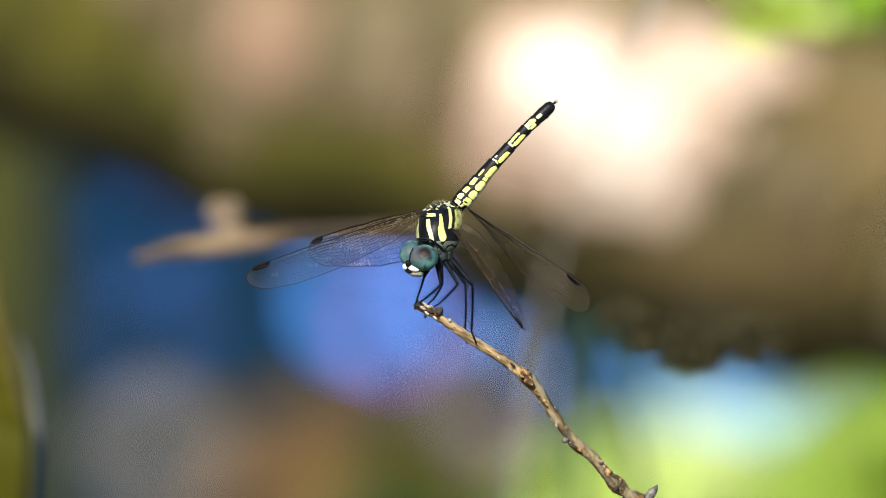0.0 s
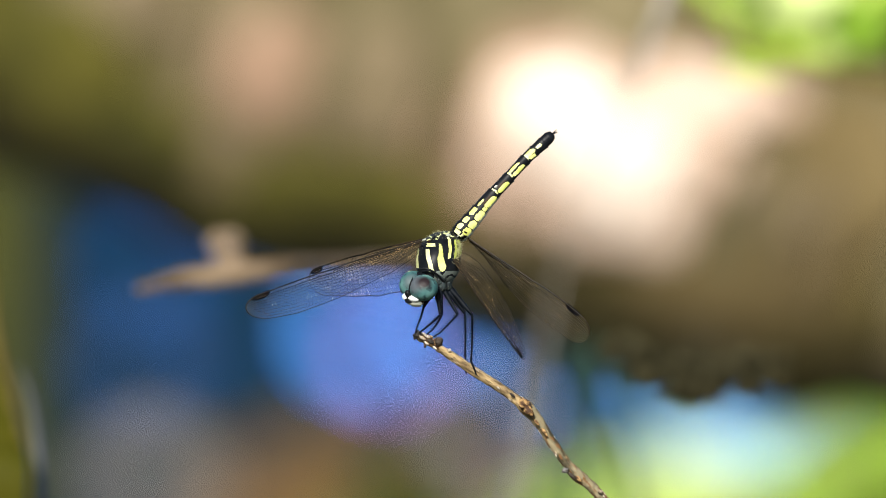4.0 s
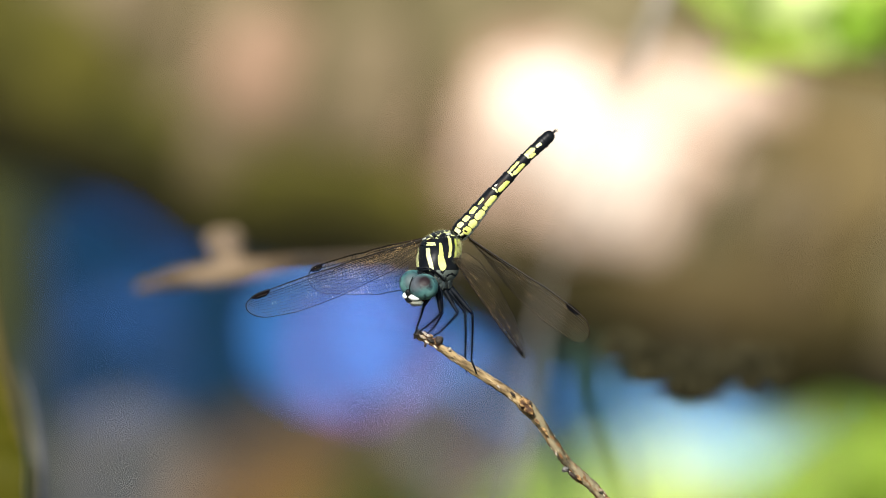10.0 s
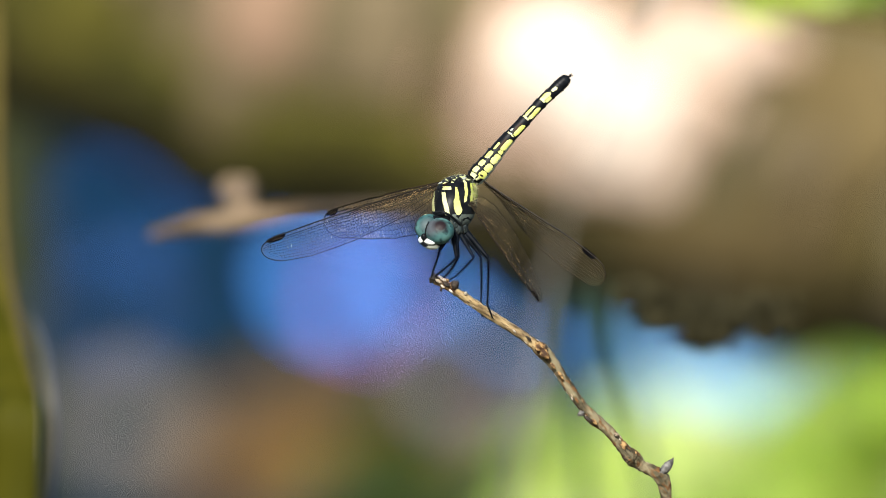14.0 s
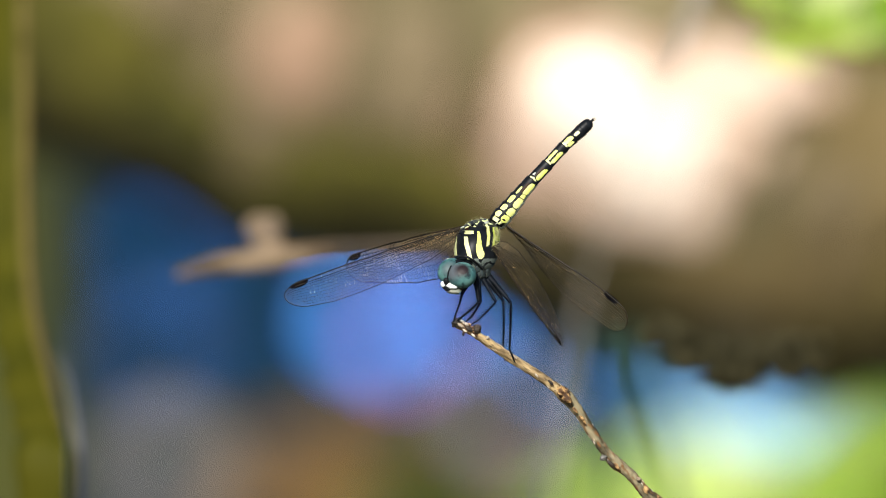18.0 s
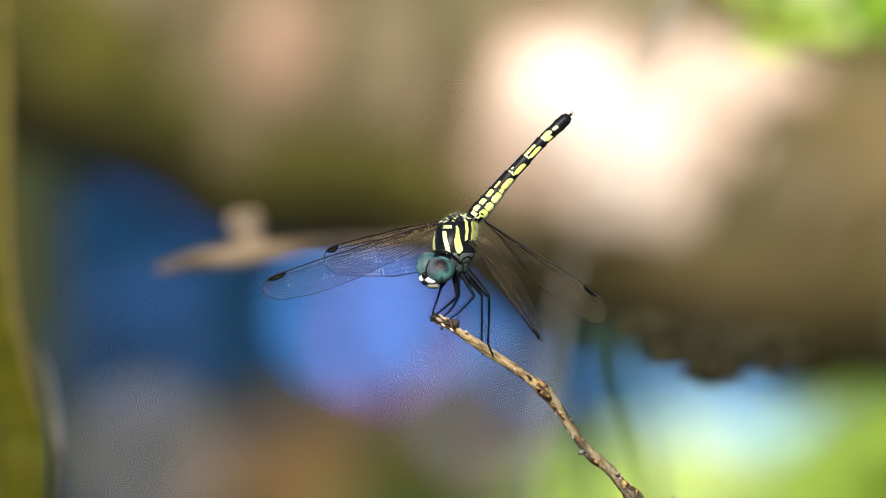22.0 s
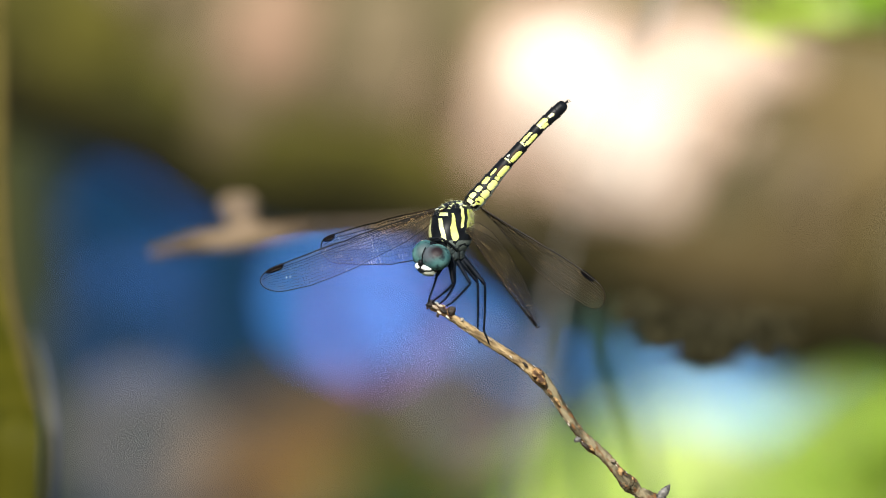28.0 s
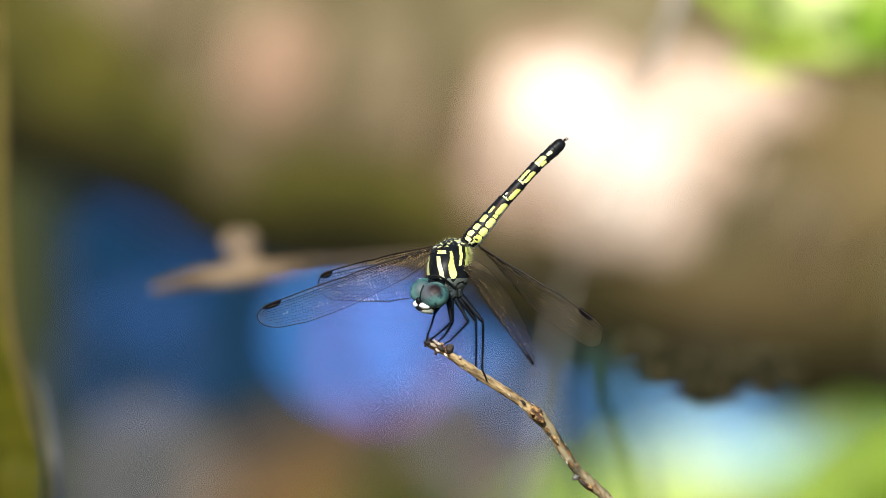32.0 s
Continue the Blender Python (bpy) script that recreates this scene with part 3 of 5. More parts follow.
pond_shape(7.4, -23.5, 0.030, 0.046, M["stone_rose"], "dull pinkish brown stone in the water", 13.0)
# three added shapes carry the water's blue, teal and pale reflections
pond_shape(17.3, -11.5, 0.034, 0.042, M["sky_blue"], "added blue shape, sky reflection painted in", 7.0)
pond_shape(12.2, -13.5, 0.036, 0.054, M["water_teal"], "added teal shape for the water's tone", 11.0)
pond_shape(26.4, -13.4, 0.092, 0.036, M["sky_pale"], "added pale blue-white shape, bright water painted in", 8.0)


def make_bush(name, base, heart, spread, count, meshes, stem_material, label, seed):
    """A leafy plant: stems from the ground to a crown of single leaves."""
    rnd = random.Random(seed)
    ob = thing(name, Matrix.Translation(base), label, "bush")
    heart = Vector(heart) - Vector(base)
    places = []
    for k in range(7):
        aim = heart + Vector((rnd.uniform(-1, 1) * spread[0], rnd.uniform(-1, 1) * spread[1], rnd.uniform(-0.6, 0.6) * spread[2]))
        path = curve_points([Vector((0.02 * k - 0.06, 0, -0.05)), aim * 0.55 + Vector((0, 0, 0.05)), aim], 6)
        bm = bmesh.new()
        tube(bm, path, lambda t: 0.005 * (1 - 0.7 * t), 6)
        part("stem", bm, stem_material, ob)
    for k in range(count):
        p = heart + Vector((rnd.uniform(-1, 1) * spread[0], rnd.uniform(-1, 1) * spread[1], rnd.uniform(-1, 1) * spread[2]))
        d = Vector((rnd.uniform(-1, 1), rnd.uniform(-1.2, 0.3), rnd.uniform(-0.3, 0.7))).normalized()
        places.append((p, d, rnd.uniform(0.7, 1.25)))
    leafy(ob, meshes, places)
    return ob


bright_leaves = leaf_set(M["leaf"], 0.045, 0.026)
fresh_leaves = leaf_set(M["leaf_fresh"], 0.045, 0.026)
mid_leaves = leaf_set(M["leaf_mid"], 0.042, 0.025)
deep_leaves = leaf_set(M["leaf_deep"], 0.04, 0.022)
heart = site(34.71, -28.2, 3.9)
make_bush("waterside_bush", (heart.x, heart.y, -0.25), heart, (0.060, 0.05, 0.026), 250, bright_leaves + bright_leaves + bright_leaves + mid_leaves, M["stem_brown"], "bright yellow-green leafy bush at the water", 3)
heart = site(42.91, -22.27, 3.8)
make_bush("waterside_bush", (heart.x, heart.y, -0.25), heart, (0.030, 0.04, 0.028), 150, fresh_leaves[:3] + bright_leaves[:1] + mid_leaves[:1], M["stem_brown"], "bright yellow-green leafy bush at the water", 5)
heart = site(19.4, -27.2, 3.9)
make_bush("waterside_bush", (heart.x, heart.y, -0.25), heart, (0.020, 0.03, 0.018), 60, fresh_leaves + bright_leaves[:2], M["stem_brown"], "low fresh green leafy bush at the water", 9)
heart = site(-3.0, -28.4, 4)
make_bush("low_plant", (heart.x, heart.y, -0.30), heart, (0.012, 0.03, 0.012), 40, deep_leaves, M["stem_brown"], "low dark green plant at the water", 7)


def make_bare_sapling():
    """A thin pale stem with one side branch, well behind the twig."""
    base = site(6.14, -23.33, 2.04)
    ob = thing("bare_sapling", Matrix.Translation((base.x - 0.05, base.y, 0.06)), "thin pale bare sapling with a knobbly side branch", "sapling")
    o = ob.matrix_world.translation
    bm = bmesh.new()
    line = [Vector((0, 0, -0.48)), Vector((0.01, 0, 0.4)), site(5.0, -26.0, 2.35) - o, site(5.74, -21.4, 2.35) - o, site(7.33, -13.4, 2.35) - o, site(8.3, -6.6, 2.35) - o, site(10.2, 1.4, 2.35) - o, site(13.7, 9.9, 2.35) - o, site(17.0, 19.4, 2.35) - o, site(19.5, 25.2, 2.35) - o, site(22.7, 32.0, 2.35) - o, site(29.0, 45.0, 2.35) - o]
    tube(bm, curve_points(line, 8), lambda t: 0.00070 if t < 0.45 else 0.00042 if t > 0.55 else 0.00070 - 0.0028 * (t - 0.45), 10, 0.15, 1.0)
    part("stem", bm, M["stem"], ob)
    bm = bmesh.new()
    line = [site(10.2, 1.4, 2.35) - o, site(4.02, 1.60, 2.27) - o, site(-4.44, 1.50, 2.17) - o, site(-12.91, 1.40, 2.09) - o, site(-18.73, 1.10, 2.04) - o, site(-24.02, 0.48, 2.04) - o, site(-28.78, -0.48, 2.03) - o]
    tube(bm, curve_points(line, 8), lambda t: (0.0021 + 0.0003 * math.sin(t * 9)) * (1 - 0.65 * max(0, t - 0.75) / 0.25) * min(1, 0.22 + 2.6 * t), 10, 0.25, 1.891)
    side = part("side_branch", bm, M["branch"], ob, "tan side branch")
    bm = bmesh.new()
    c = site(-20.60, 3.55, 2.06) - o
    lump(bm, c, (RIGHT * 0.0038, AHEAD * 0.003, UP * 0.0033), 2.0, 0.25)
    part("knob", bm, M["branch"], side, "rounded tan knob")
    bm = bmesh.new()
    tube(bm, curve_points([c, c * 0.4 + (site(-20.32, 1.38, 2.04) - o) * 0.6, site(-19.79, 1.11, 2.04) - o], 3), 0.003, 8, 0.2, 3.0)
    part("spur", bm, M["branch"], side)
    return ob


make_bare_sapling()


def make_left_stem():
    """A dead reed: a broad olive sheath with one edge painted tan as lit and a pale torn strip at its lower end."""
    base = site(-39.63, -23.33, 2.03)
    ob = thing("dead_reed", Matrix.Translation((base.x, base.y, 0.06)), "dead olive reed sheath with a painted tan lit edge and pale torn edge", "reed")
    o = ob.matrix_world.translation
    edge = [Vector((0.02, 0, -0.48)), Vector((0.01, 0, 0.4)), site(-39.3, -26.0, 2.0) - o, site(-39.2, -16.5, 2.0) - o, site(-39.9, -14.0, 2.01) - o, site(-41.3, -8.5, 2.03) - o, site(-42.3, -4.5, 2.04) - o, site(-42.9, 0.6, 2.05) - o, site(-43.2, 13.0, 2.06) - o, site(-43.4, 34.0, 2.08) - o]
    edge = curve_points(edge, 8)
    bm = bmesh.new()
    rows = []
    for k, p in enumerate(edge):
        wide = 0.011 * (1 - 0.35 * k / len(edge)) * (1 + 0.06 * math.sin(k * 0.9))
        row = [bm.verts.new(p - RIGHT * wide * f + AHEAD * (0.0035 * f * f + 0.0006 * math.sin(k * 0.5 + f * 7))) for f in (0.0, 0.12, 0.3, 0.5, 0.75, 1.0)]
        row += [bm.verts.new(v.co + AHEAD * 0.0004) for v in reversed(row)]
        rows.append(row)
    for p, q in zip(rows, rows[1:]):
        for k in range(12):
            bm.faces.new((p[k], p[(k + 1) % 12], q[(k + 1) % 12], q[k]))
    part("sheath", bm, M["sheath"], ob)
    # tan strip along the sheath imitates its lit edge by colour
    bm = bmesh.new()
    tube(bm, [p - AHEAD * 0.0004 for p in edge[26:]], lambda t: 0.00105 * min(1, 0.15 + 2.2 * t), 10, 0.2, 5.0)
    part("tan_line", bm, M["tan_line"], ob, "tan lit edge, painted")
    bm = bmesh.new()
    line = [site(-39.3, -60.0, 2.03) - o, site(-38.6, -24.28, 2.03) - o, site(-38.3, -21.0, 2.03) - o, site(-38.3, -15.5, 2.03) - o, site(-38.9, -11.0, 2.03) - o, site(-40.2, -7.6, 2.04) - o]
    tube(bm, curve_points(line, 6), lambda t: 0.00095 * (1.05 - t ** 4), 8, 0.2, 6.0)
    part("torn_strip", bm, M["split_wood"], ob, "pale grey torn strip")
    return ob


make_left_stem()


def make_mossy_stump():
    foot = site(-44.9, 0.00, 4.3)
    ob = thing("mossy_stump", Matrix.Translation((foot.x, foot.y, -0.3)), "olive mossy dead stump standing in the water", "stump")
    bm = bmesh.new()
    tube(bm, curve_points([Vector((0, 0, -0.1)), Vector((0.005, 0, 0.3)), Vector((0, 0, 0.7)), Vector((-0.01, 0, 1.25))], 8), lambda t: 0.034 * (1.1 - 0.25 * t), 20, 0.2, 3.0)
    part("trunk", bm, M["stump"], ob)
    return ob


make_mossy_stump()


def make_leafy_shoot():
    """An arching shoot with bright leaves over it."""
    foot = site(69.62, 0.00, 2.409)
    ob = thing("leafy_shoot", Matrix.Translation((foot.x, foot.y, -0.05)), "arching shoot with bright green sunlit leaves", "sapling")
    o = ob.matrix_world.translation
    line = [Vector((0, 0, -0.36)), Vector((0.02, 0, 0.5)), site(68.56, -8.41, 2.409) - o, site(59.04, 10.10, 2.36) - o, site(45.3, 17.6, 2.2) - o, site(37.1, 19.6, 2.2) - o, site(32.6, 20.4, 2.2) - o, site(28.5, 21.8, 2.2) - o, site(25.5, 23.2, 2.2) - o, site(23.2, 24.9, 2.2) - o, site(20.8, 28.3, 2.2) - o, site(18.8, 31.5, 2.2) - o]
    bm = bmesh.new()
    tube(bm, curve_points(line, 8), lambda t: 0.0034 - 0.0048 * min(t, 0.5) - 0.0005 * max(0, t - 0.5), 8, 0.2, 3.0)
    part("stem", bm, M["tan_line"], ob)
    bm = bmesh.new()
    tube(bm, curve_points([site(20.8, 28.3, 2.2) - o, site(19.9, 25.8, 2.2) - o, site(18.4, 21.6, 2.2) - o, site(17.1, 18.2, 2.2) - o], 6), lambda t: 0.0017 * (1 - 0.55 * t), 8, 0.2, 4.0)
    part("dry_twig", bm, M["dry_twig"], ob, "pale grey dry twig")
    rnd = random.Random(11)
    places = []
    for u, v in ((26, 27), (28, 25), (29.5, 28), (31, 24), (32, 26.5), (34, 23.5), (34, 29), (36, 25.5), (37.5, 22.5), (38, 28), (40, 24), (41, 21.5), (42, 27), (43, 22.5), (45, 25), (46, 20.5), (48, 23.5), (24.5, 30)):
        for k in range(3):
            p = site(u - 0.8 + rnd.uniform(-1, 1), v - 1.6 + rnd.uniform(-0.8, 1.2), rnd.uniform(2.38, 2.45))
            d = RIGHT * rnd.uniform(-0.3, 1.0) + UP * rnd.uniform(-0.1, 0.9) - AHEAD * rnd.uniform(-0.3, 0.4)
            places.append((p - o, d.normalized(), rnd.uniform(0.42, 0.70)))
    leafy(ob, fresh_leaves + bright_leaves + mid_leaves[:1], places)
    return ob


make_leafy_shoot()


def make_reed(tops, foot, label):
    """A few thin blades rising from one foot in the water."""
    ob = thing("reed", Matrix.Translation(foot), label, "reed")
    for k, (mid, top) in enumerate(tops):
        bm = bmesh.new()
        path = curve_points([Vector((0.01 * k, 0, -0.1)), mid - foot, top - foot], 8)
        tube(bm, path, lambda t: 0.0014 * (1.05 - 0.7 * t) + 0.0003, 8, 0.2, k)
        part("blade", bm, M["reed"], ob)
    return ob


foot = site(13.4, -18.0, 2.36)
foot.z = 0.05
make_reed(((site(16.2, -15.3, 2.36), site(13.2, -5.5, 2.36)), (site(11.4, -15.0, 2.38), site(10.9, -5.0, 2.38))), foot, "thin dark green reed rising at the bank")


# ---- twig ----
def make_twig():
    ob = thing("twig", STAND, "bare brown twig with rusty nodes and grey buds", "twig")
    line = [mm(-1.24, 0, 0.10), mm(2.00, 0, -1.71), mm(7.91, 1, -5.63), mm(14.29, 1, -9.82), mm(17.16, 2, -12.17), mm(22.08, 3, -19.02), mm(24.68, 3, -22.52), mm(28.13, 4, -25.48), mm(31.18, 4, -29.02), mm(33.34, 5, -31.06), mm(36.85, 5, -33.07), mm(37.92, 6, -38.44),
            mm(39.87, 8, -53.80), mm(43.64, 14, -101.99), mm(48.85, 30, -286.92), mm(55.50, 95, -1400.23)]
    path = curve_points(line, 24)
    bm = bmesh.new()

    def girth(s):
        r = 0.74 + 0.02 * min(s, 10)
        for at, wide, more in ((3.9, 0.4, 0.35), (6.2, 0.4, 0.2), (8.4, 0.45, 0.5), (10.0, 0.4, 0.3), (0.5, 0.6, -0.22)):
            r += more * math.exp(-((s - at) / wide) ** 2)
        return r / 1000 * (1 + max(0, s - 11) * 0.25)
    cut = 24 * 11 + 1
    first = 24 * 4 + 1
    tube(bm, path[:first], lambda t: girth(t * 4), 40, 0.14, 4.0, grain=1300, rough=0.00013)
    stem = part("stem", bm, M["bark"], ob)
    bm = bmesh.new()
    tube(bm, path[first - 2:cut], lambda t: girth(3.96 + t * 7.04), 40, 0.14, 4.0, grain=1300, rough=0.00015)
    part("grey_stem", bm, M["bark_grey"], ob)
    bm = bmesh.new()
    tube(bm, path[cut - 2::4], lambda t: girth(10.95 + t * 4.05), 12, 0.18, 4.0)
    part("lower_stem", bm, M["bark"], ob)

    def knob(name, at, axes, material, seed, rough=0.35, label=""):
        bm = bmesh.new()
        lump(bm, at, [mm(*a) * (0.7 if name == "scar" else 0.85) for a in axes], seed, rough + 0.15, 2.6, 16, 26)
        part(name, bm, material, stem, label)
    # torn tip
    knob("torn_tip", mm(-1.05, 0, 0.29), ((1.25, 0, -0.4), (0, 1.0, 0), (0.2, 0, 0.85)), M["bark_dark"], 1.0, 0.5)
    knob("torn_tip", mm(0.19, -0.4, -0.47), ((1.1, 0, -0.6), (0, 0.8, 0), (0.3, 0, 0.8)), M["bark_rust"], 2.0, 0.5)
    knob("torn_tip", mm(1.43, -0.3, -1.05), ((1.0, 0, -0.6), (0, 0.75, 0), (0.3, 0, 0.75)), M["bark_rust"], 2.6, 0.4)
    knob("scar", mm(-0.66, -1.1, -0.09), ((0.75, 0, -0.4), (0, 0.25, 0), (0.1, 0, 0.3)), M["bark_pale"], 3.0)
    knob("scar", mm(0.10, -1, 0.20), ((0.7, 0, -0.3), (0, 0.3, 0), (0.1, 0, 0.30)), M["wood_white"], 3.2)
    knob("scar", mm(-0.47, -0.8, 0.67), ((0.5, 0, -0.2), (0, 0.3, 0), (0.1, 0, 0.2)), M["wood_white"], 3.4)
    knob("scar", mm(0.67, -1.2, -0.66), ((0.8, 0, -0.5), (0, 0.3, 0), (0.2, 0, 0.4)), M["bark_dark"], 3.6)
    knob("scar", mm(0.00, -0.9, -0.95), ((0.5, 0, -0.35), (0, 0.3, 0), (0.1, 0, 0.25)), M["wood_white"], 3.8)
    knob("scar", mm(-0.29, -0.2, -1.43), ((0.3, 0, -0.3), (0, 0.3, 0), (0.1, 0, 0.4)), M["bark_dark"], 3.9)
    knob("scar", mm(2.10, -0.7, -0.66), ((0.95, 0, 0.1), (0, 0.8, 0), (0, 0, 0.95)), M["bark_dark"], 4.0)
    knob("scar", mm(1.43, -0.8, -1.80), ((0.5, 0, -0.4), (0, 0.3, 0), (0.1, 0, 0.25)), M["wood_white"], 4.5)
    knob("scar", mm(0.76, -0.9, 0.00), ((0.4, 0, 0), (0, 0.2, 0), (0, 0, 0.35)), M["bark_rust"], 5.0)
    knob("scar", mm(3.90, -0.8, -2.09), ((0.35, 0, 0.1), (0, 0.2, 0), (0, 0, 0.35)), M["bark_pale"], 7.0)
    knob("scar", mm(-2.00, 0, 0.10), ((0.35, 0, 0), (0, 0.35, 0), (0, 0, 0.7)), M["bark_dark"], 8.0)
    # pale flecks of lifted bark along the stem
    rnd = random.Random(8)
    for k in range(84):
        i = int(24 * rnd.uniform(0.7, 9.6))
        d = (path[i + 1] - path[i]).normalized()
        low = d.cross(Vector((0, 1, 0))).normalized()
        if low.z > 0:
            low = -low
        a = radians(rnd.choice((1, 1, -1)) * rnd.uniform(20, 85))
        r = girth(i / 24) * 1.02
        bm = bmesh.new()
        at = path[i] + (low * math.sin(a) + Vector((0, -1, 0)) * math.cos(a)) * r
        s = rnd.uniform(0.06, 0.13) / 1000
        lump(bm, at, (d * s * 3.2, low * s * 0.8, Vector((0, -1, 0)) * s * 0.45), k * 1.3, 0.4, 2.0, 6, 9)
        part("fleck", bm, (M["fleck"], M["wood_white"], M["bark_dark"], M["bark_rust"], M["bark_dark"])[k % 5], stem)
    # rusty node
    knob("node", mm(16.48, 0.8, -11.25), ((1.15, 0, -0.5), (0, 1.1, 0), (0.35, 0, 0.9)), M["bark_rust"], 9.0)
    knob("node", mm(17.24, 0.3, -12.38), ((0.9, 0, -0.9), (0, 0.7, 0), (0.4, 0, 0.6)), M["bark_rust"], 10.0)
    knob("scar", mm(14.47, -0.1, -9.71), ((0.6, 0, -0.5), (0, 0.2, 0), (0.1, 0, 0.3)), M["bark_dark"], 11.0)
    knob("scar", mm(17.43, 0.2, -11.14), ((0.3, 0, -0.2), (0, 0.2, 0), (0.1, 0, 0.4)), M["bark_dark"], 13.0)
    for k, (a, s) in enumerate(((mm(18.58, 0.9, -14.30), 0.55), (mm(19.72, 1.2, -15.73), 0.6), (mm(20.11, 1.3, -16.30), 0.4), (mm(12.09, -0.05, -8.47), 0.35), (mm(8.57, -0.05, -5.52), 0.3))):
        knob("scar", a, ((s, 0, -s), (0, 0.2, 0), (s * 0.4, 0, s * 0.5)), M["bark_rust"] if k < 3 else M["bark_pale"], 14.0 + k)
    # lower side bud and scar
    knob("bud", mm(23.35, 2, -22.41), ((0.7, 0, 0.1), (0, 0.6, 0), (0, 0, 0.5)), M["bud"], 21.0)
    knob("scar", mm(24.59, 1.7, -23.36), ((0.8, 0, -0.7), (0, 0.28, 0), (0.2, 0, 0.35)), M["bark_dark"], 22.0)
    knob("scar", mm(25.64, 1.8, -23.84), ((0.7, 0, -0.6), (0, 0.28, 0), (0.2, 0, 0.4)), M["bark_rust"], 23.0)
    knob("scar", mm(29.27, 2.6, -25.95), ((0.5, 0, -0.3), (0, 0.28, 0), (0.2, 0, 0.4)), M["bark_pale"], 24.0)
    # lower node
    knob("node", mm(30.62, 3.4, -27.88), ((0.6, 0, -0.9), (0, 0.8, 0), (0.5, 0, 0.4)), M["bark_rust"], 26.0)
    knob("node", mm(31.86, 3.6, -29.98), ((0.9, 0, 0.6), (0, 1.2, 0), (-0.7, 0, 1.0)), M["bark_grey"], 27.0)
    knob("node", mm(32.53, 3.6, -29.31), ((0.5, 0, 0.2), (0, 0.5, 0), (0, 0, 0.6)), M["bark_rust"], 28.0)
    # end bud on a short spur
    bm = bmesh.new()
    tube(bm, curve_points([mm(36.37, 4.6, -33.06), mm(37.32, 4.5, -32.20), mm(37.80, 4.4, -31.52)], 5), lambda t: 0.00075, 10, 0.3, 6.0)
    part("spur", bm, M["bud"], stem)
    bm = bmesh.new()
    tube(bm, curve_points([mm(37.41, 4.3, -32.10), mm(37.98, 4.3, -31.33), mm(38.46, 4.3, -30.76), mm(39.03, 4.3, -29.90)], 6), lambda t: 0.00078 * max(0.04, math.sin(math.pi * (0.22 + 0.78 * t))), 10, 0.25, 8.0)
    part("bud", bm, M["bud"], stem, "grey pointed bud")
    return ob


twig = make_twig()


# ---- dragonfly ----
FLY = thing("dragonfly", STAND, "black and yellow striped dragonfly with teal eyes on a twig", "dragonfly")


def make_thorax():
    """A stout striped thorax; stripes follow the plates of the cuticle."""
    c = mm(2.05, 3, 13.34)
    ax, ay, az = mm(3.68, 1.2, 0.1), mm(-0.6, 4.6, 1.0), mm(0.5, 0.6, 4.6)
    rows, cols = 190, 280
    bm = bmesh.new()

    def at(i, k):
        th, ph = math.pi * i / rows, 2 * math.pi * k / cols
        s, co = math.sin(th), math.cos(th)
        e = 0.82
        d = [math.copysign(abs(q) ** e, q) for q in (s * math.cos(ph), s * math.sin(ph), co)]
        return bm.verts.new(c + ax * d[0] + ay * d[1] + az * d[2] + mm(0, 0, 0.55 * (d[0] - 0.5) * max(0, d[2])))
    grid = [[at(i, k) for k in range(cols)] for i in range(rows + 1)]

    def tone(p):
        x, z = p.x * 1000, p.z * 1000                            # millimetres from the twig's tip
        x += 0.06 * math.sin(z * 2.0) + 0.08 * noise.noise(Vector((x * 0.9, z * 0.9, 1)))
        if p.y > c.y + 0.0032:
            return 2 if z < 15.5 else 0
        if x < -1.38 and 11.7 < z < 15.7:                        # pale edge of the shoulder
            return 3
        if -0.12 < x < 1.42 and 15.32 < z < 15.90 and z < 15.95 - 0.10 * (x - 0.6):
            return 3
        t = (14.9 - z) / 3.8
        if 0 < t < 1.02 and -0.22 + 0.62 * t < x < 0.42 + 0.80 * t:
            return 3
        t = (15.8 - z) / 4.7                                     # broad stripe, round below
        if 0 < t < 1:
            wide = 0.16 + 0.50 * min(1, t * 1.25) if t < 0.8 else 0.66 * math.sqrt(max(0, 1 - ((t - 0.8) / 0.2) ** 2))
            if abs(x - 2.25 - 0.42 * t) < wide:
                return 1
        if 3.68 < x < 4.16 and 13.2 + 0.5 * (x - 3.6) < z < 16.6:
            return 1
        if 4.72 < x < 6.15 and 13.3 + 0.45 * (x - 4.7) ** 2 < z < 16.5:
            return 2 if noise.noise(Vector((x * 2.0, z * 1.2, 5))) > -0.30 else 5
        if z > 16.5:
            return 3 if noise.noise(Vector((x * 1.5, z * 2.2, 2))) > 0.22 else 0
        if z < 11.2 and x > 1.3:
            return 4 if noise.noise(Vector((x * 1.3, z * 1.3, 7))) > -0.25 else 0
        return 0
    for i in range(rows):
        for k in range(cols):
            j = (k + 1) % cols
            f = bm.faces.new((grid[i][k], grid[i + 1][k], grid[i + 1][j], grid[i][j]))
            f.material_index = tone(f.calc_center_median())
    ob = part("thorax", bm, [M["black"], M["yellow"], M["lime"], M["cream"], M["under"], M["olive"]], FLY, "black thorax with pale yellow stripes")
    # wing-root plates along the back
    rnd = random.Random(4)
    for k in range(26):
        t = k / 25
        p = mm(-0.67, 1.5, 16.00).lerp(mm(6.39, 4, 17.44), t) + mm(rnd.uniform(-0.2, 0.2), -1.0, rnd.uniform(-0.7, 0.5))
        bm = bmesh.new()
        lump(bm, p, (mm(rnd.uniform(0.2, 0.4), 0, rnd.uniform(-0.15, 0.2)), mm(0, 0.4, 0), mm(0, 0, rnd.uniform(0.12, 0.26))), k * 1.7, 0.5, 2, 8, 12)
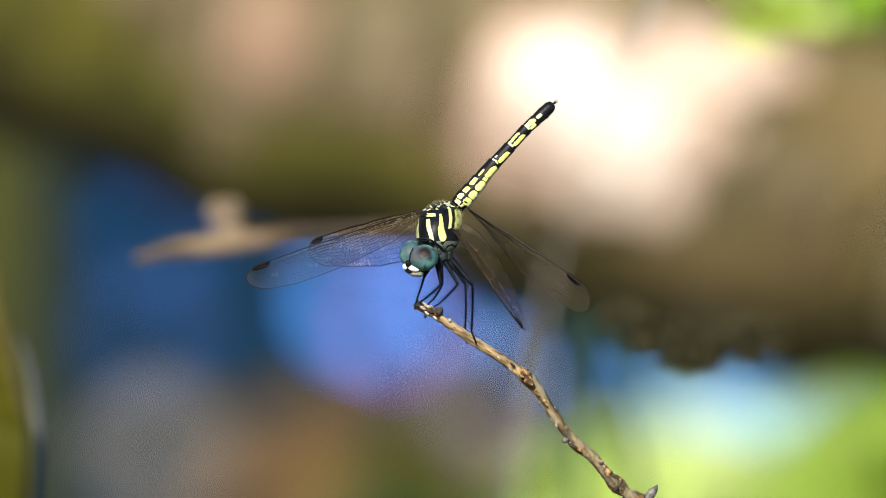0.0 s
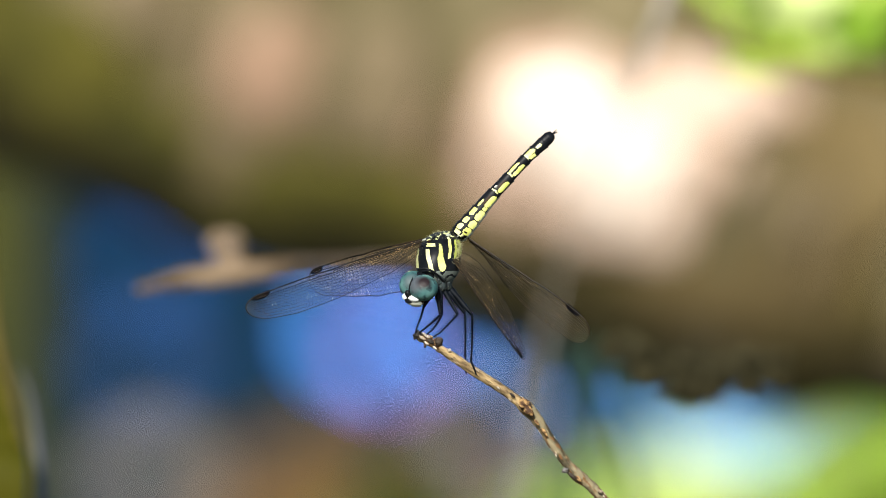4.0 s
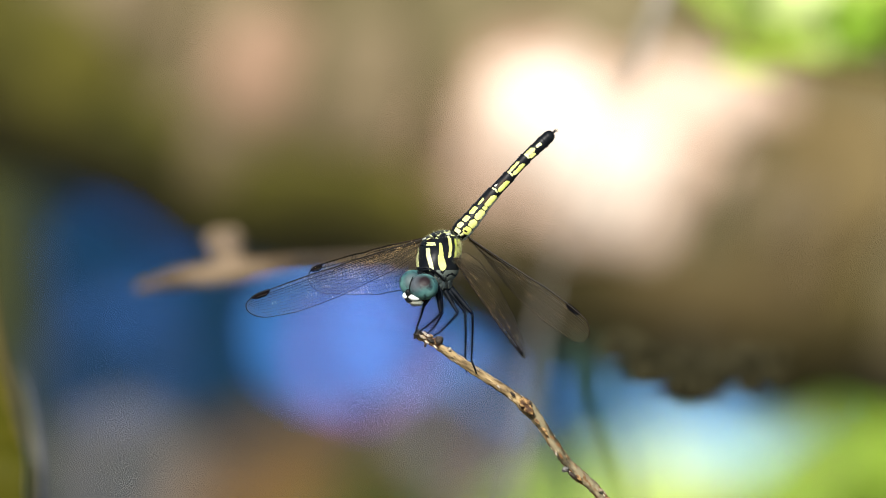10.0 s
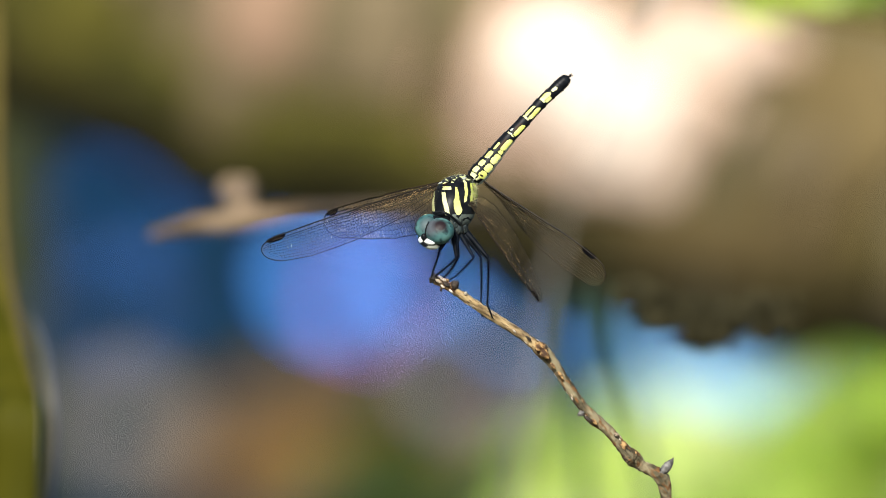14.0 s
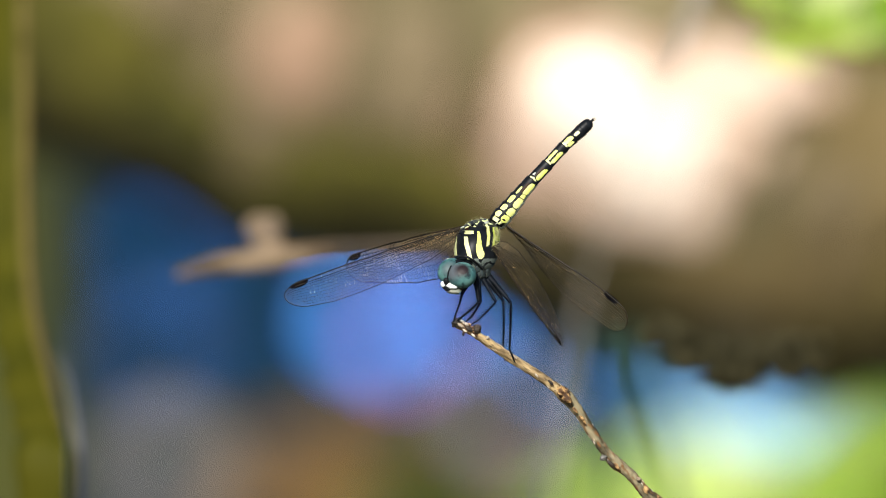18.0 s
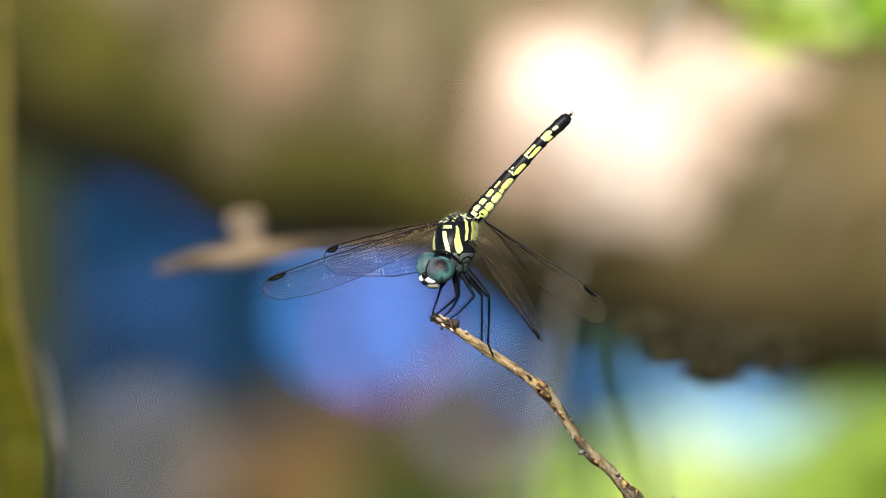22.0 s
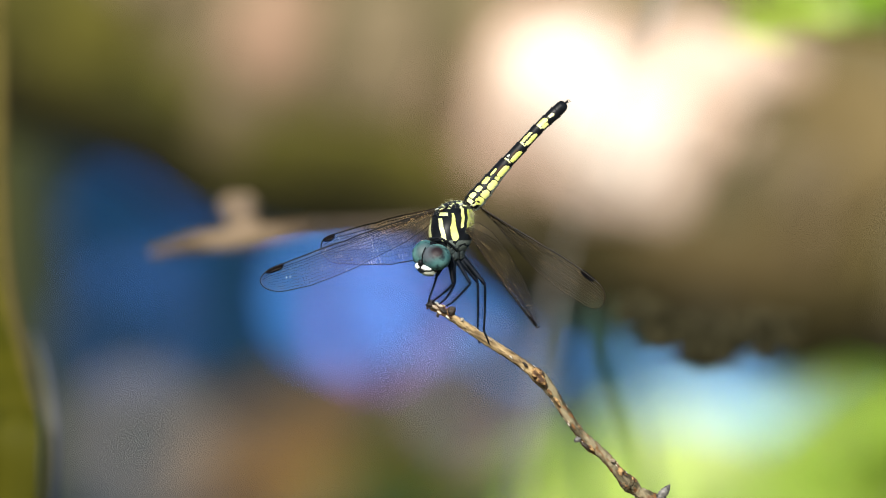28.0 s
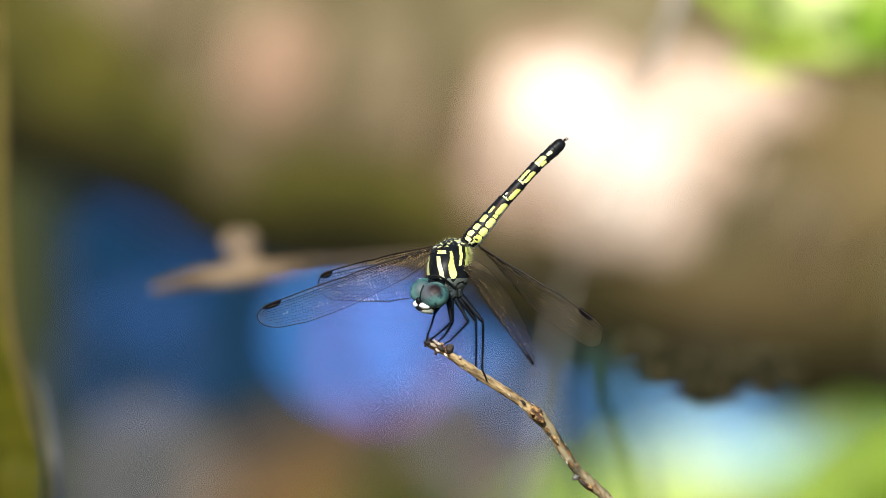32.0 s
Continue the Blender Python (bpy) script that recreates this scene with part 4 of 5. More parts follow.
        part("wing_root_plate", bm, (M["black"], M["belly"], M["black"], M["cream"], M["rust"], M["black"], M["under"])[k % 7], ob)
    # neck
    bm = bmesh.new()
    tube(bm, [mm(1.62, 2, 10.10), mm(0.48, 0, 9.33), mm(-0.66, -1, 8.76)], 0.0016, 12)
    part("neck", bm, M["rust"], ob)
    bm = bmesh.new()
    tube(bm, curve_points([mm(-1.33, -2.2, 11.52), mm(0.19, -2.8, 11.52), mm(1.91, -2.4, 10.47), mm(2.95, -1, 9.33)], 5), lambda t: 0.0002, 8)
    part("collar", bm, M["black"], ob)
    # lower plates between the legs
    for a, r, m in ((mm(2.45, 0, 8.90), 1.30, "speckle"), (mm(3.35, 1, 8.96), 1.25, "speckle"), (mm(2.10, -0.9, 9.75), 0.85, "speckle"), (mm(2.8, -0.4, 10.3), 0.95, "speckle")):
        bm = bmesh.new()
        lump(bm, a, (mm(r * 0.8, 0, -0.3), mm(0, r, 0), mm(0.4, 0, r * 1.35)), r, 0.18, 2.2, 24, 32)
        part("leg_base_plate", bm, M[m], ob)
    # fine pale hairs
    bm = bmesh.new()
    for k in range(1100):
        th = rnd.uniform(0, 2 * math.pi)
        y = rnd.uniform(-0.7, 0.9)
        if math.sin(th) > 0.3 and rnd.random() < 0.45:
            continue
        d = Vector((math.cos(th), y, math.sin(th))).normalized()
        p = c + ax * d.x + ay * d.y + az * d.z
        o = (ax.normalized() * d.x + ay.normalized() * d.y + az.normalized() * d.z + Vector([rnd.uniform(-0.35, 0.35) for _ in range(3)])).normalized()
        h = rnd.uniform(0.2, 0.6) / 1000 * (0.7 if d.z > 0.5 else 0.6)
        tube(bm, [p * 0.97 + c * 0.03, p + o * h * 0.6, p + o * h + mm(0, 0, 0.1)], lambda t: 0.000011 * (1.2 - t), 3, caps=False)
    for k in range(260):
        t = rnd.random()
        p = mm(5.6, 1.5, 16.4).lerp(mm(4.8, 0.5, 12.6), t) + mm(rnd.uniform(-0.7, 0.25), rnd.uniform(-1.5, 0.5), rnd.uniform(-0.2, 0.2))
        o = Vector((1.0, rnd.uniform(-0.6, 0.2), rnd.uniform(-0.9, 0.4))).normalized() * rnd.uniform(0.4, 1.0) / 1000
        tube(bm, [p, p + o * 0.6, p + o], lambda u: 0.000014 * (1.2 - u), 3, caps=False)
    tagged(part("hair_coat", bm, M["hair"], ob, "fine pale hairs"), kind="stuff")
    return ob


def make_abdomen():
    """Ten ringed segments in a line that rises away from the thorax."""
    ob = new("abdomen")
    ob.parent = FLY
    ob.empty_display_size = 0.005
    line = curve_points([mm(5.12, 5, 17.05), mm(7.42, 6, 19.64), mm(10.49, 7.5, 23.38), mm(13.58, 8.5, 26.73), mm(16.99, 10, 30.43), mm(19.64, 11, 32.90), mm(21.45, 11.5, 34.62)], 20)
    n = len(line) - 1
    total = sum((b - a).length for a, b in zip(line, line[1:]))
    cuts = [0.0, 0.03, 0.100, 0.175, 0.248, 0.383, 0.518, 0.653, 0.748, 0.842, 0.985]

    def centre(s):
        f = max(0, min(1, s)) * n
        i = min(int(f), n - 1)
        return line[i].lerp(line[i + 1], f - i)

    def girth(s):
        base = np.interp(s, [0, 0.06, 0.2, 0.4, 0.6, 0.75, 0.86, 0.93, 0.965, 0.985, 1.0], [1.36, 1.64, 1.45, 1.10, 0.97, 1.00, 1.09, 1.02, 0.82, 0.53, 0.16])
        return base / 1000

    def tone(seg, f, a):
        """Colour by the segment, the share f along it and a across the back."""
        f = f + 0.05 * noise.noise(Vector((a * 3, f * 3, seg * 5.0)))
        a = a + 0.05 * noise.noise(Vector((f * 4, a * 3, seg * 3.0 + 40)))
        lean = f - 0.16 * (a - 0.4)

        def spot(fc, ac, hf, ha):
            return abs((lean - fc) / hf) ** 3.5 + abs((a - ac) / ha) ** 3.5 < 1
        if seg == 9:
            return 0
        if seg == 8:
            return 3 if spot(0.46, -0.10, 0.26, 0.26) else 0
        if seg < 5 and a > 0.82:
            return 2
        if seg == 0:
            return 3 if -0.7 < a < 0.5 else 0
        if seg < 4:
            return 1 if spot(0.50, 0.42, 0.45, 0.39) or spot(0.62, -0.50, 0.37, 0.26) else 0
        rust = 4 if -0.30 < a < 0.05 and 0.2 < f < 0.75 else 0
        ring = 5 <= seg <= 7 and 0.0 < f < (0.085, 0.095, 0.13)[seg - 5] and -0.72 < a < 0.45
        if ring:
            return 3
        if seg == 4:
            return 1 if spot(0.53, 0.43, 0.32, 0.37) or spot(0.08, 0.40, 0.11, 0.32) or spot(0.38, -0.52, 0.20, 0.14) or spot(0.05, -0.55, 0.10, 0.16) else rust
        # segment 5's small grey spot is a sheen put into the colour
        if seg == 5:
            return 1 if spot(0.44, 0.43, 0.33, 0.35) else 2 if spot(0.40, -0.56, 0.07, 0.12) else rust
        if seg == 6:
            return 1 if spot(0.42, 0.43, 0.31, 0.35) or spot(0.50, -0.47, 0.29, 0.24) else 0
        return 1 if spot(0.55, -0.26, 0.46, 0.42) or spot(0.42, 0.50, 0.30, 0.28) else 0
    for seg in range(10):
        s0, s1 = cuts[seg], cuts[seg + 1]
        rows, cols = 36, 100
        bm = bmesh.new()
        grid = []
        for i in range(rows + 1):
            f = i / rows
            s = s0 + (s1 - s0) * f
            p = centre(s)
            ahead = (centre(min(1, s + 0.01)) - centre(max(0, s - 0.01))).normalized()
            across = ahead.cross(Vector((0, -1, 0))).normalized()
            if across.z > 0:
                across = -across
            view = across.cross(ahead).normalized()
            if view.y > 0:
                view = -view
            r = girth(s) * (1 + 0.10 * f ** 5 - 0.06 * (1 - f) ** 6)
            grid.append([(bm.verts.new(p + (view * math.cos(t) * 0.9 + across * math.sin(t)) * r), math.sin(t) if math.cos(t) > -0.3 else 0.95) for t in (2 * math.pi * k / cols for k in range(cols))])
        for i in range(rows):
            for k in range(cols):
                j = (k + 1) % cols
                face = bm.faces.new((grid[i][k][0], grid[i + 1][k][0], grid[i + 1][j][0], grid[i][j][0]))
                a = 0.5 * (grid[i][k][1] + grid[i][j][1])
                face.material_index = tone(seg, (i + 0.5) / rows, a)
        bm.faces.new([v for v, _ in grid[0]])
        bm.faces.new([v for v, _ in grid[-1]])
        part("segment", bm, [M["black"], M["yellow"], M["belly"], M["cream"], M["rust"]], ob)
    for dx, dz in ((0.9, 0.75), (0.75, 0.95), (1.0, 0.5)):
        bm = bmesh.new()
        e = centre(0.97)
        tube(bm, [e, e + mm(dx * 0.6, 0.2, dz * 0.6), e + mm(dx * 1.2, 0.4, dz)], lambda t: 0.00016 * (1.1 - t), 6)
        part("cercus", bm, M["black"], ob)
    return ob


def make_head():
    ob = new("head")
    ob.parent = FLY
    ob.empty_display_size = 0.005
    c = mm(-1.52, -3, 8.67)
    # the face looks to the lower left and towards the camera
    fwd = Vector((-0.60, -0.72, -0.34)).normalized()
    side = fwd.cross(Vector((0.10, -0.25, 0.96))).normalized()
    if side.x < 0:
        side = -side
    up = side.cross(fwd)
    if up.z < 0:
        up = -up

    def at(s, u, f):
        return c + (side * s + up * u + fwd * f) / 1000

    def ball(name, p, rs, ru, rf, material, seed=1.0, rough=0.0, label="", rows=28, cols=40):
        bm = bmesh.new()
        lump(bm, p, (side * rs / 1000, fwd * rf / 1000, up * ru / 1000), seed, rough, 2.0, rows, cols)
        return part(name, bm, material, ob, label)
    # each eye: dark blue-grey above, teal with dark freckles below, in one body
    for sgn, name in ((1, "eye"), (-1, "eye")):
        bm = bmesh.new()
        p = at(1.30, 0.0, 0.0) if sgn > 0 else at(-1.25, 0.0, -0.25)
        lump(bm, p, (side * (0.00245 if sgn > 0 else 0.0021), fwd * 0.00245, up * 0.00218), 1.0, 0.0, 1.0, 60, 80)
        top = Vector((-0.00235, p.y - 0.0020, 0.0094)) if sgn > 0 else p + Vector((-0.0002, -0.0021, 0.0004))
        side_patch = Vector((-0.00030, p.y - 0.0021, 0.0094))
        part(name, bm, eye_material("eye_surface", top, 0.0019 if sgn > 0 else 0.0014, (0.080, 0.094, 0.108) if sgn > 0 else (0.060, 0.100, 0.108), side_patch, 0.0013, sgn > 0), ob, "teal and grey compound eye")
    ball("head_back", at(0, 0.1, -0.9), 2.5, 2.0, 1.3, M["black"])
    ball("occiput", mm(-2.66, -2, 10.85), 0.6, 0.35, 0.5, M["cream"], 9.0, 0.1, "pale occiput")
    # dark seam where the eyes meet
    seam = [at(-0.12, u, 2.02 * math.sqrt(1 - (u / 2.2) ** 2) + 0.02) for u in [1.9 - 0.25 * k for k in range(11)]]
    bm = bmesh.new()
    tube(bm, seam, lambda t: 0.00013 * (0.5 + t), 8)
    part("eye_seam", bm, M["black"], ob)

    def face(s, u, f):
        return at(s - 0.40, u + 0.05, f)
    ball("vertex", face(0, -0.75, 2.15), 0.50, 0.62, 0.5, M["black"], 2.0, 0.1, "black vertex")
    ball("frons", face(0, -1.5, 1.5), 1.2, 0.7, 0.75, M["black"], 3.0, 0.05, "black frons")
    ball("face_lobe", face(0.98, -1.48, 1.86), 1.08, 0.52, 0.68, M["face"], 6.0, 0.08, "white face lobe")
    ball("face_lobe", face(-0.66, -1.50, 2.05), 0.52, 0.56, 0.60, M["face"], 6.5, 0.08, "white face lobe")
    ball("clypeus", face(0.10, -2.02, 2.16), 0.80, 0.46, 0.48, M["black"], 4.0, 0.08, "black clypeus")
    ball("labrum", face(0.80, -2.42, 1.40), 1.55, 0.66, 0.9, M["mouth"], 5.0, 0.08, "pale tan labrum")
    ball("mandible", face(0.9, -2.45, 0.7), 1.1, 0.55, 0.9, M["mouth"], 7.0, 0.12, "tan mouthparts")
    ball("mandible", face(-0.7, -2.3, 0.9), 0.9, 0.5, 0.8, M["mouth"], 7.5, 0.12, "tan mouthparts")
    ball("mandible_tip", face(1.85, -2.0, 0.6), 0.4, 0.55, 0.5, M["rust"], 8.0, 0.1)
    for sgn in (-1, 1):
        bm = bmesh.new()
        tube(bm, [at(sgn * 0.4, -0.5, 2.1), at(sgn * 0.6, -0.3, 2.7), at(sgn * 0.9, -0.2, 3.2)], lambda t: 0.00006 * (1.2 - t), 5)
        part("antenna", bm, M["black"], ob)
    return ob


def make_leg(line, thick, spines, seed):
    """A jointed black leg: femur, spiny tibia, clawed foot."""
    ob = new("leg")
    ob.parent = FLY
    ob.empty_display_size = 0.003
    hip, knee, ankle, toe = (Vector(p) for p in line)
    thick *= 1.15
    rnd = random.Random(seed)
    bm = bmesh.new()
    tube(bm, curve_points([hip, hip.lerp(knee, 0.5) + mm(0, -0.15, 0.05), knee], 6), lambda t: thick / 1000 * (1.0 - 0.48 * t), 10)
    part("femur", bm, M["leg"], ob)
    bm = bmesh.new()
    tube(bm, curve_points([knee, knee.lerp(ankle, 0.5) + mm(0.08, 0, 0), ankle], 6), lambda t: thick / 1000 * (0.38 - 0.11 * t), 8)
    part("tibia", bm, M["leg"], ob)
    bm = bmesh.new()
    tube(bm, curve_points([ankle, ankle.lerp(toe, 0.5) + mm(0, -0.1, 0.05), toe], 4), lambda t: thick / 1000 * (0.34 - 0.1 * t), 6)
    for sg in (-1, 1):
        tube(bm, [toe, toe + mm(sg * 0.15, -0.1, -0.12), toe + mm(sg * 0.25, -0.05, -0.3)], lambda t: 0.00006 * (1.2 - t), 5)
    part("foot", bm, M["leg"], ob)
    d = (ankle - knee).normalized()
    sidew = d.cross(Vector((0, -1, 0))).normalized()
    bm = bmesh.new()
    for k in range(spines):
        f = 0.08 + 0.84 * k / max(1, spines - 1)
        p = knee.lerp(ankle, f)
        for sg in (-1, 1):
            h = rnd.uniform(0.55, 0.85) * (1 if sg > 0 else 0.75)
            o = (sidew * sg + d * 0.7 + Vector((0, -0.2, 0))).normalized()
            tube(bm, [p, p + o * h * 0.0005, p + o * h * 0.001], lambda t: 0.00009 * (1.15 - t), 4, caps=False)
    tagged(part("spine_fringe", bm, M["leg"], ob), kind="stuff")
    return ob


def make_wing(name, base, tip, chord, width, hind, seed, label, twist=0.0, golden=0.2, open_cells=1.0, spot_from=0.855, spot_wide=0.165, bulge=0.0):
    """One wing: a corrugated film, its long veins, cross-veins, cells and a dark stigma near the tip."""
    ob = new(name)
    ob.parent = FLY
    ob.empty_display_size = 0.005
    ob.location = base
    tagged(ob, label)
    span = tip - base
    length = span.length
    s = span.normalized()
    c = chord - s * chord.dot(s)
    c.normalize()
    n = s.cross(c)
    if n.y > 0:
        n = -n

    def wide(t):
        if hind:
            w = np.interp(t, [0, 0.05, 0.15, 0.3, 0.5, 0.7, 0.85, 0.94, 0.98, 1.0], [0.30, 0.66, 0.92, 1.0, 0.95, 0.82, 0.67, 0.60, 0.57, 0.55])
        else:
            w = np.interp(t, [0, 0.06, 0.2, 0.4, 0.6, 0.75, 0.87, 0.95, 0.985, 1.0], [0.22, 0.52, 0.78, 0.93, 1.0, 0.97, 0.84, 0.74, 0.72, 0.70])
        return w * width / 1000 * tip_round(t)

    def tip_round(t):
        return math.sqrt(max(0.0, 1 - (max(0.0, t - 0.9) / 0.1) ** 2))

    def lead(t):
        return (bulge * math.sin(math.pi * t ** 1.5) + 0.3 * math.sin(math.pi * min(1, t / 0.9)) - 0.15 * math.exp(-((t - 0.5) / 0.05) ** 2) - 0.30 * width * (1 - tip_round(t))) / 1000

    def at(t, v):
        ridge = 0.16 / 1000 * math.sin(v * 22) * max(0, 1 - v * 1.6) + 0.35 / 1000 * math.sin(v * 3) * (1 - t)
        turn = radians(twist) * (t - 0.5)
        ct, nt = c * math.cos(turn) + n * math.sin(turn), n * math.cos(turn) - c * math.sin(turn)
        return s * length * t - ct * lead(t) + ct * wide(t) * v + nt * ridge
    bm = bmesh.new()
    rows, cols = 40, 14
    grid = [[bm.verts.new(at(0.02 + 0.98 * math.sin(math.pi / 2 * i / rows), j / cols)) for j in range(cols + 1)] for i in range(rows + 1)]
    for a, b in zip(grid, grid[1:]):
        for j in range(cols):
            bm.faces.new((a[j], b[j], b[j + 1], a[j + 1]))
    part("membrane", bm, M["film"], ob, "clear wing film")

    def strand(bm, pts, r):
        tube(bm, pts, r, 4, caps=False)
    # leading edge and other long veins
    bm = bmesh.new()
    strand(bm, [at(math.sin(math.pi / 2 * i / 60), 0.0) for i in range(61)], lambda t: 0.00019 * (1 - 0.4 * t))
    part("leading_edge", bm, M["vein"], ob)
    longs = [0.05, 0.11, 0.19, 0.28, 0.37, 0.47, 0.57, 0.68, 0.80, 0.90]
    ends = [0.5, 0.93, 0.97, 0.985, 0.98, 0.97, 0.96, 0.95, 0.93, 0.90]
    for v, e in zip(longs, ends):
        wig = 0.014 if v > 0.25 else 0.0
        bm = bmesh.new()
        strand(bm, [at(0.01 + (e - 0.01) * i / 80, v * (0.55 + 0.45 * min(1, i / 24)) + wig * math.sin(i * 2.3 + v * 40)) for i in range(81)],
               (0.00009 if v < 0.15 else 0.00006 if v < 0.3 else 0.00004))
        part("long_vein", bm, M["vein"], ob)
    # beads along the folds, sun glints put into amber colour
    beads = random.Random(seed + 30)
    bm = bmesh.new()
    for v in ((0.11, 0.47) if span.x > 0 else (0.05, 0.19, 0.28)):
        for k in range(46):
            t = beads.uniform(0.04, 0.80 if span.x > 0 else 0.50)
            f = 0.55 + 0.45 * min(1, t / 0.3)
            v1 = v * f + beads.uniform(-0.035, 0.035)
            p, q = at(t, v1), at(t + beads.uniform(0.003, 0.010), v1 + beads.uniform(-0.02, 0.02))
            r = beads.uniform(0.00002, 0.00005)
            strand(bm, [p + n * 0.00008, (p + q) / 2 + n * 0.00012, q + n * 0.00008], lambda u: r * (1.1 - abs(2 * u - 1)))
    tagged(part("vein_glints", bm, M["vein_lit"], ob, "painted amber glints on the vein folds"), kind="stuff")
    bm = bmesh.new()
    strand(bm, [at(0.01 + 0.99 * math.sin(math.pi / 2 * i / 70), 1.0) for i in range(71)], 0.000095 if span.x < 0 else 0.00005)
    part("trailing_edge", bm, M["vein"], ob)
    # cross-veins between neighbours, offset row by row into cells
    rnd = random.Random(seed)
    fine = 1.0 if span.x < 0 else 0.72
    bm, amber = bmesh.new(), bmesh.new()
    lines = [0.0] + longs + [1.0]
    for k in range(len(lines) - 1):
        v0, v1 = lines[k], lines[k + 1]
        step = 0.034 if v0 < 0.19 else 0.021
        t = 0.03 + rnd.uniform(0, step)
        while t < (0.965 if v0 < 0.6 else 0.92):
            if v0 < 0.19 and t > spot_from - 0.01:
                break
            lean = rnd.uniform(-0.004, 0.006)
            f0, f1 = (0.55 + 0.45 * min(1, t / 0.3)), (0.55 + 0.45 * min(1, t / 0.3))
            a = at(t, v0 * f0 if v0 else 0)
            b = at(min(1, t + lean), v1 * f1 if v1 < 1 else 1)
            m = at(min(1, t + lean + 0.0015), 0.5 * (v0 * f0 + (v1 * f1 if v1 < 1 else 1)))
            # some cross-veins go amber to paint golden sun glints
            gilt = noise.noise(Vector((t * 9, v0 * 6, seed * 3.3))) + (0.25 if v0 < 0.2 else 0) + golden - 0.45
            gold = rnd.random() < gilt * 2.2
            strand(amber if gold else bm, [a, m, b], fine * (0.00003 if gold else 0.000056 if v0 < 0.19 else 0.000034))
            t += step * open_cells * rnd.uniform(0.75, 1.3)
    tagged(part("cross_vein_net", bm, M["vein"], ob), kind="stuff")
    tagged(part("lit_vein_net", amber, M["vein_lit"], ob, "cross-veins with painted amber glints"), kind="stuff")
    # stigma: a small thick dark panel
    bm = bmesh.new()
    cells = []
    for i in range(9):
        t = spot_from + 0.105 * i / 8
        hv = 0.012 + spot_wide * math.sqrt(1 - ((i - 4) / 4.05) ** 2)
        cells.append([bm.verts.new(at(t, v) + n * k) for v, k in ((-0.02, 0.00016), (hv, 0.00016), (hv, -0.00016), (-0.02, -0.00016))])
    for a, b in zip(cells, cells[1:]):
        for k in range(4):
            bm.faces.new((a[k], a[(k + 1) % 4], b[(k + 1) % 4], b[k]))
    bm.faces.new(cells[0])
    bm.faces.new(cells[-1])
    part("stigma", bm, M["spot"], ob, "black wing spot", smooth=False)
    return ob


make_thorax()
make_abdomen()
make_head()
for k, (line, thick, spines) in enumerate((
        ((mm(0.19, -1, 6.48), mm(-0.47, -1.5, 5.15), mm(-1.62, -0.5, 1.72), mm(-1.90, -0.5, 0.29)), 0.42, 7),
        ((mm(1.71, -1, 8.38), mm(2.38, -2, 3.91), mm(-0.28, -1.2, 1.53), mm(-1.24, -1.2, 0.77)), 0.50, 8),
        ((mm(2.19, -0.5, 8.38), mm(2.57, -1.2, 3.81), mm(1.05, -1, 1.34), mm(0.19, -1.2, 0.58)), 0.48, 8),
        ((mm(2.95, 0, 7.90), mm(5.24, -1.5, 3.91), mm(2.10, -1.2, 0.67), mm(1.24, -1.2, 0.20)), 0.42, 11),
        ((mm(3.43, 1, 8.19), mm(6.48, 0.5, 4.09), mm(6.48, 1, -3.44), mm(6.67, 1.5, -6.11)), 0.48, 12),
        ((mm(4.00, 1, 8.19), mm(7.71, -1, 3.81), mm(7.52, -0.3, -4.00), mm(8.38, -0.3, -6.19)), 0.50, 12))):
    make_leg(line, thick, spines, k)
WINGS = (
    make_wing("forewing", mm(-0.76, 1, 16.38), mm(-30.89, -3, 6.58), mm(-0.15, 0.40, -1.0), 5.6, False, 1, "clear forewing with a black spot, held down and forward", 25, 0.15),
    make_wing("hindwing", mm(-0.48, 4, 16.59), mm(-20.73, 14, 11.46), mm(0.05, 0.30, -1.0), 8.0, True, 2, "clear hindwing with a black spot, swept back", 0.0, 0.45),
    make_wing("forewing", mm(4.57, -2, 13.14), mm(16.57, -13, -4.20), mm(0.16, -0.56, 0.81), 5.8, False, 3, "clear forewing with a black spot, held down and forward", 35, 0.30, 1.5),
    make_wing("hindwing", mm(6.96, 5, 16.78), mm(28.17, -1, 1.72), mm(-0.12, 0.82, -0.57), 8.3, True, 4, "clear hindwing with a black spot, held down", 60, 0.32, 1.2, 0.775, 0.062, 0.65),
)


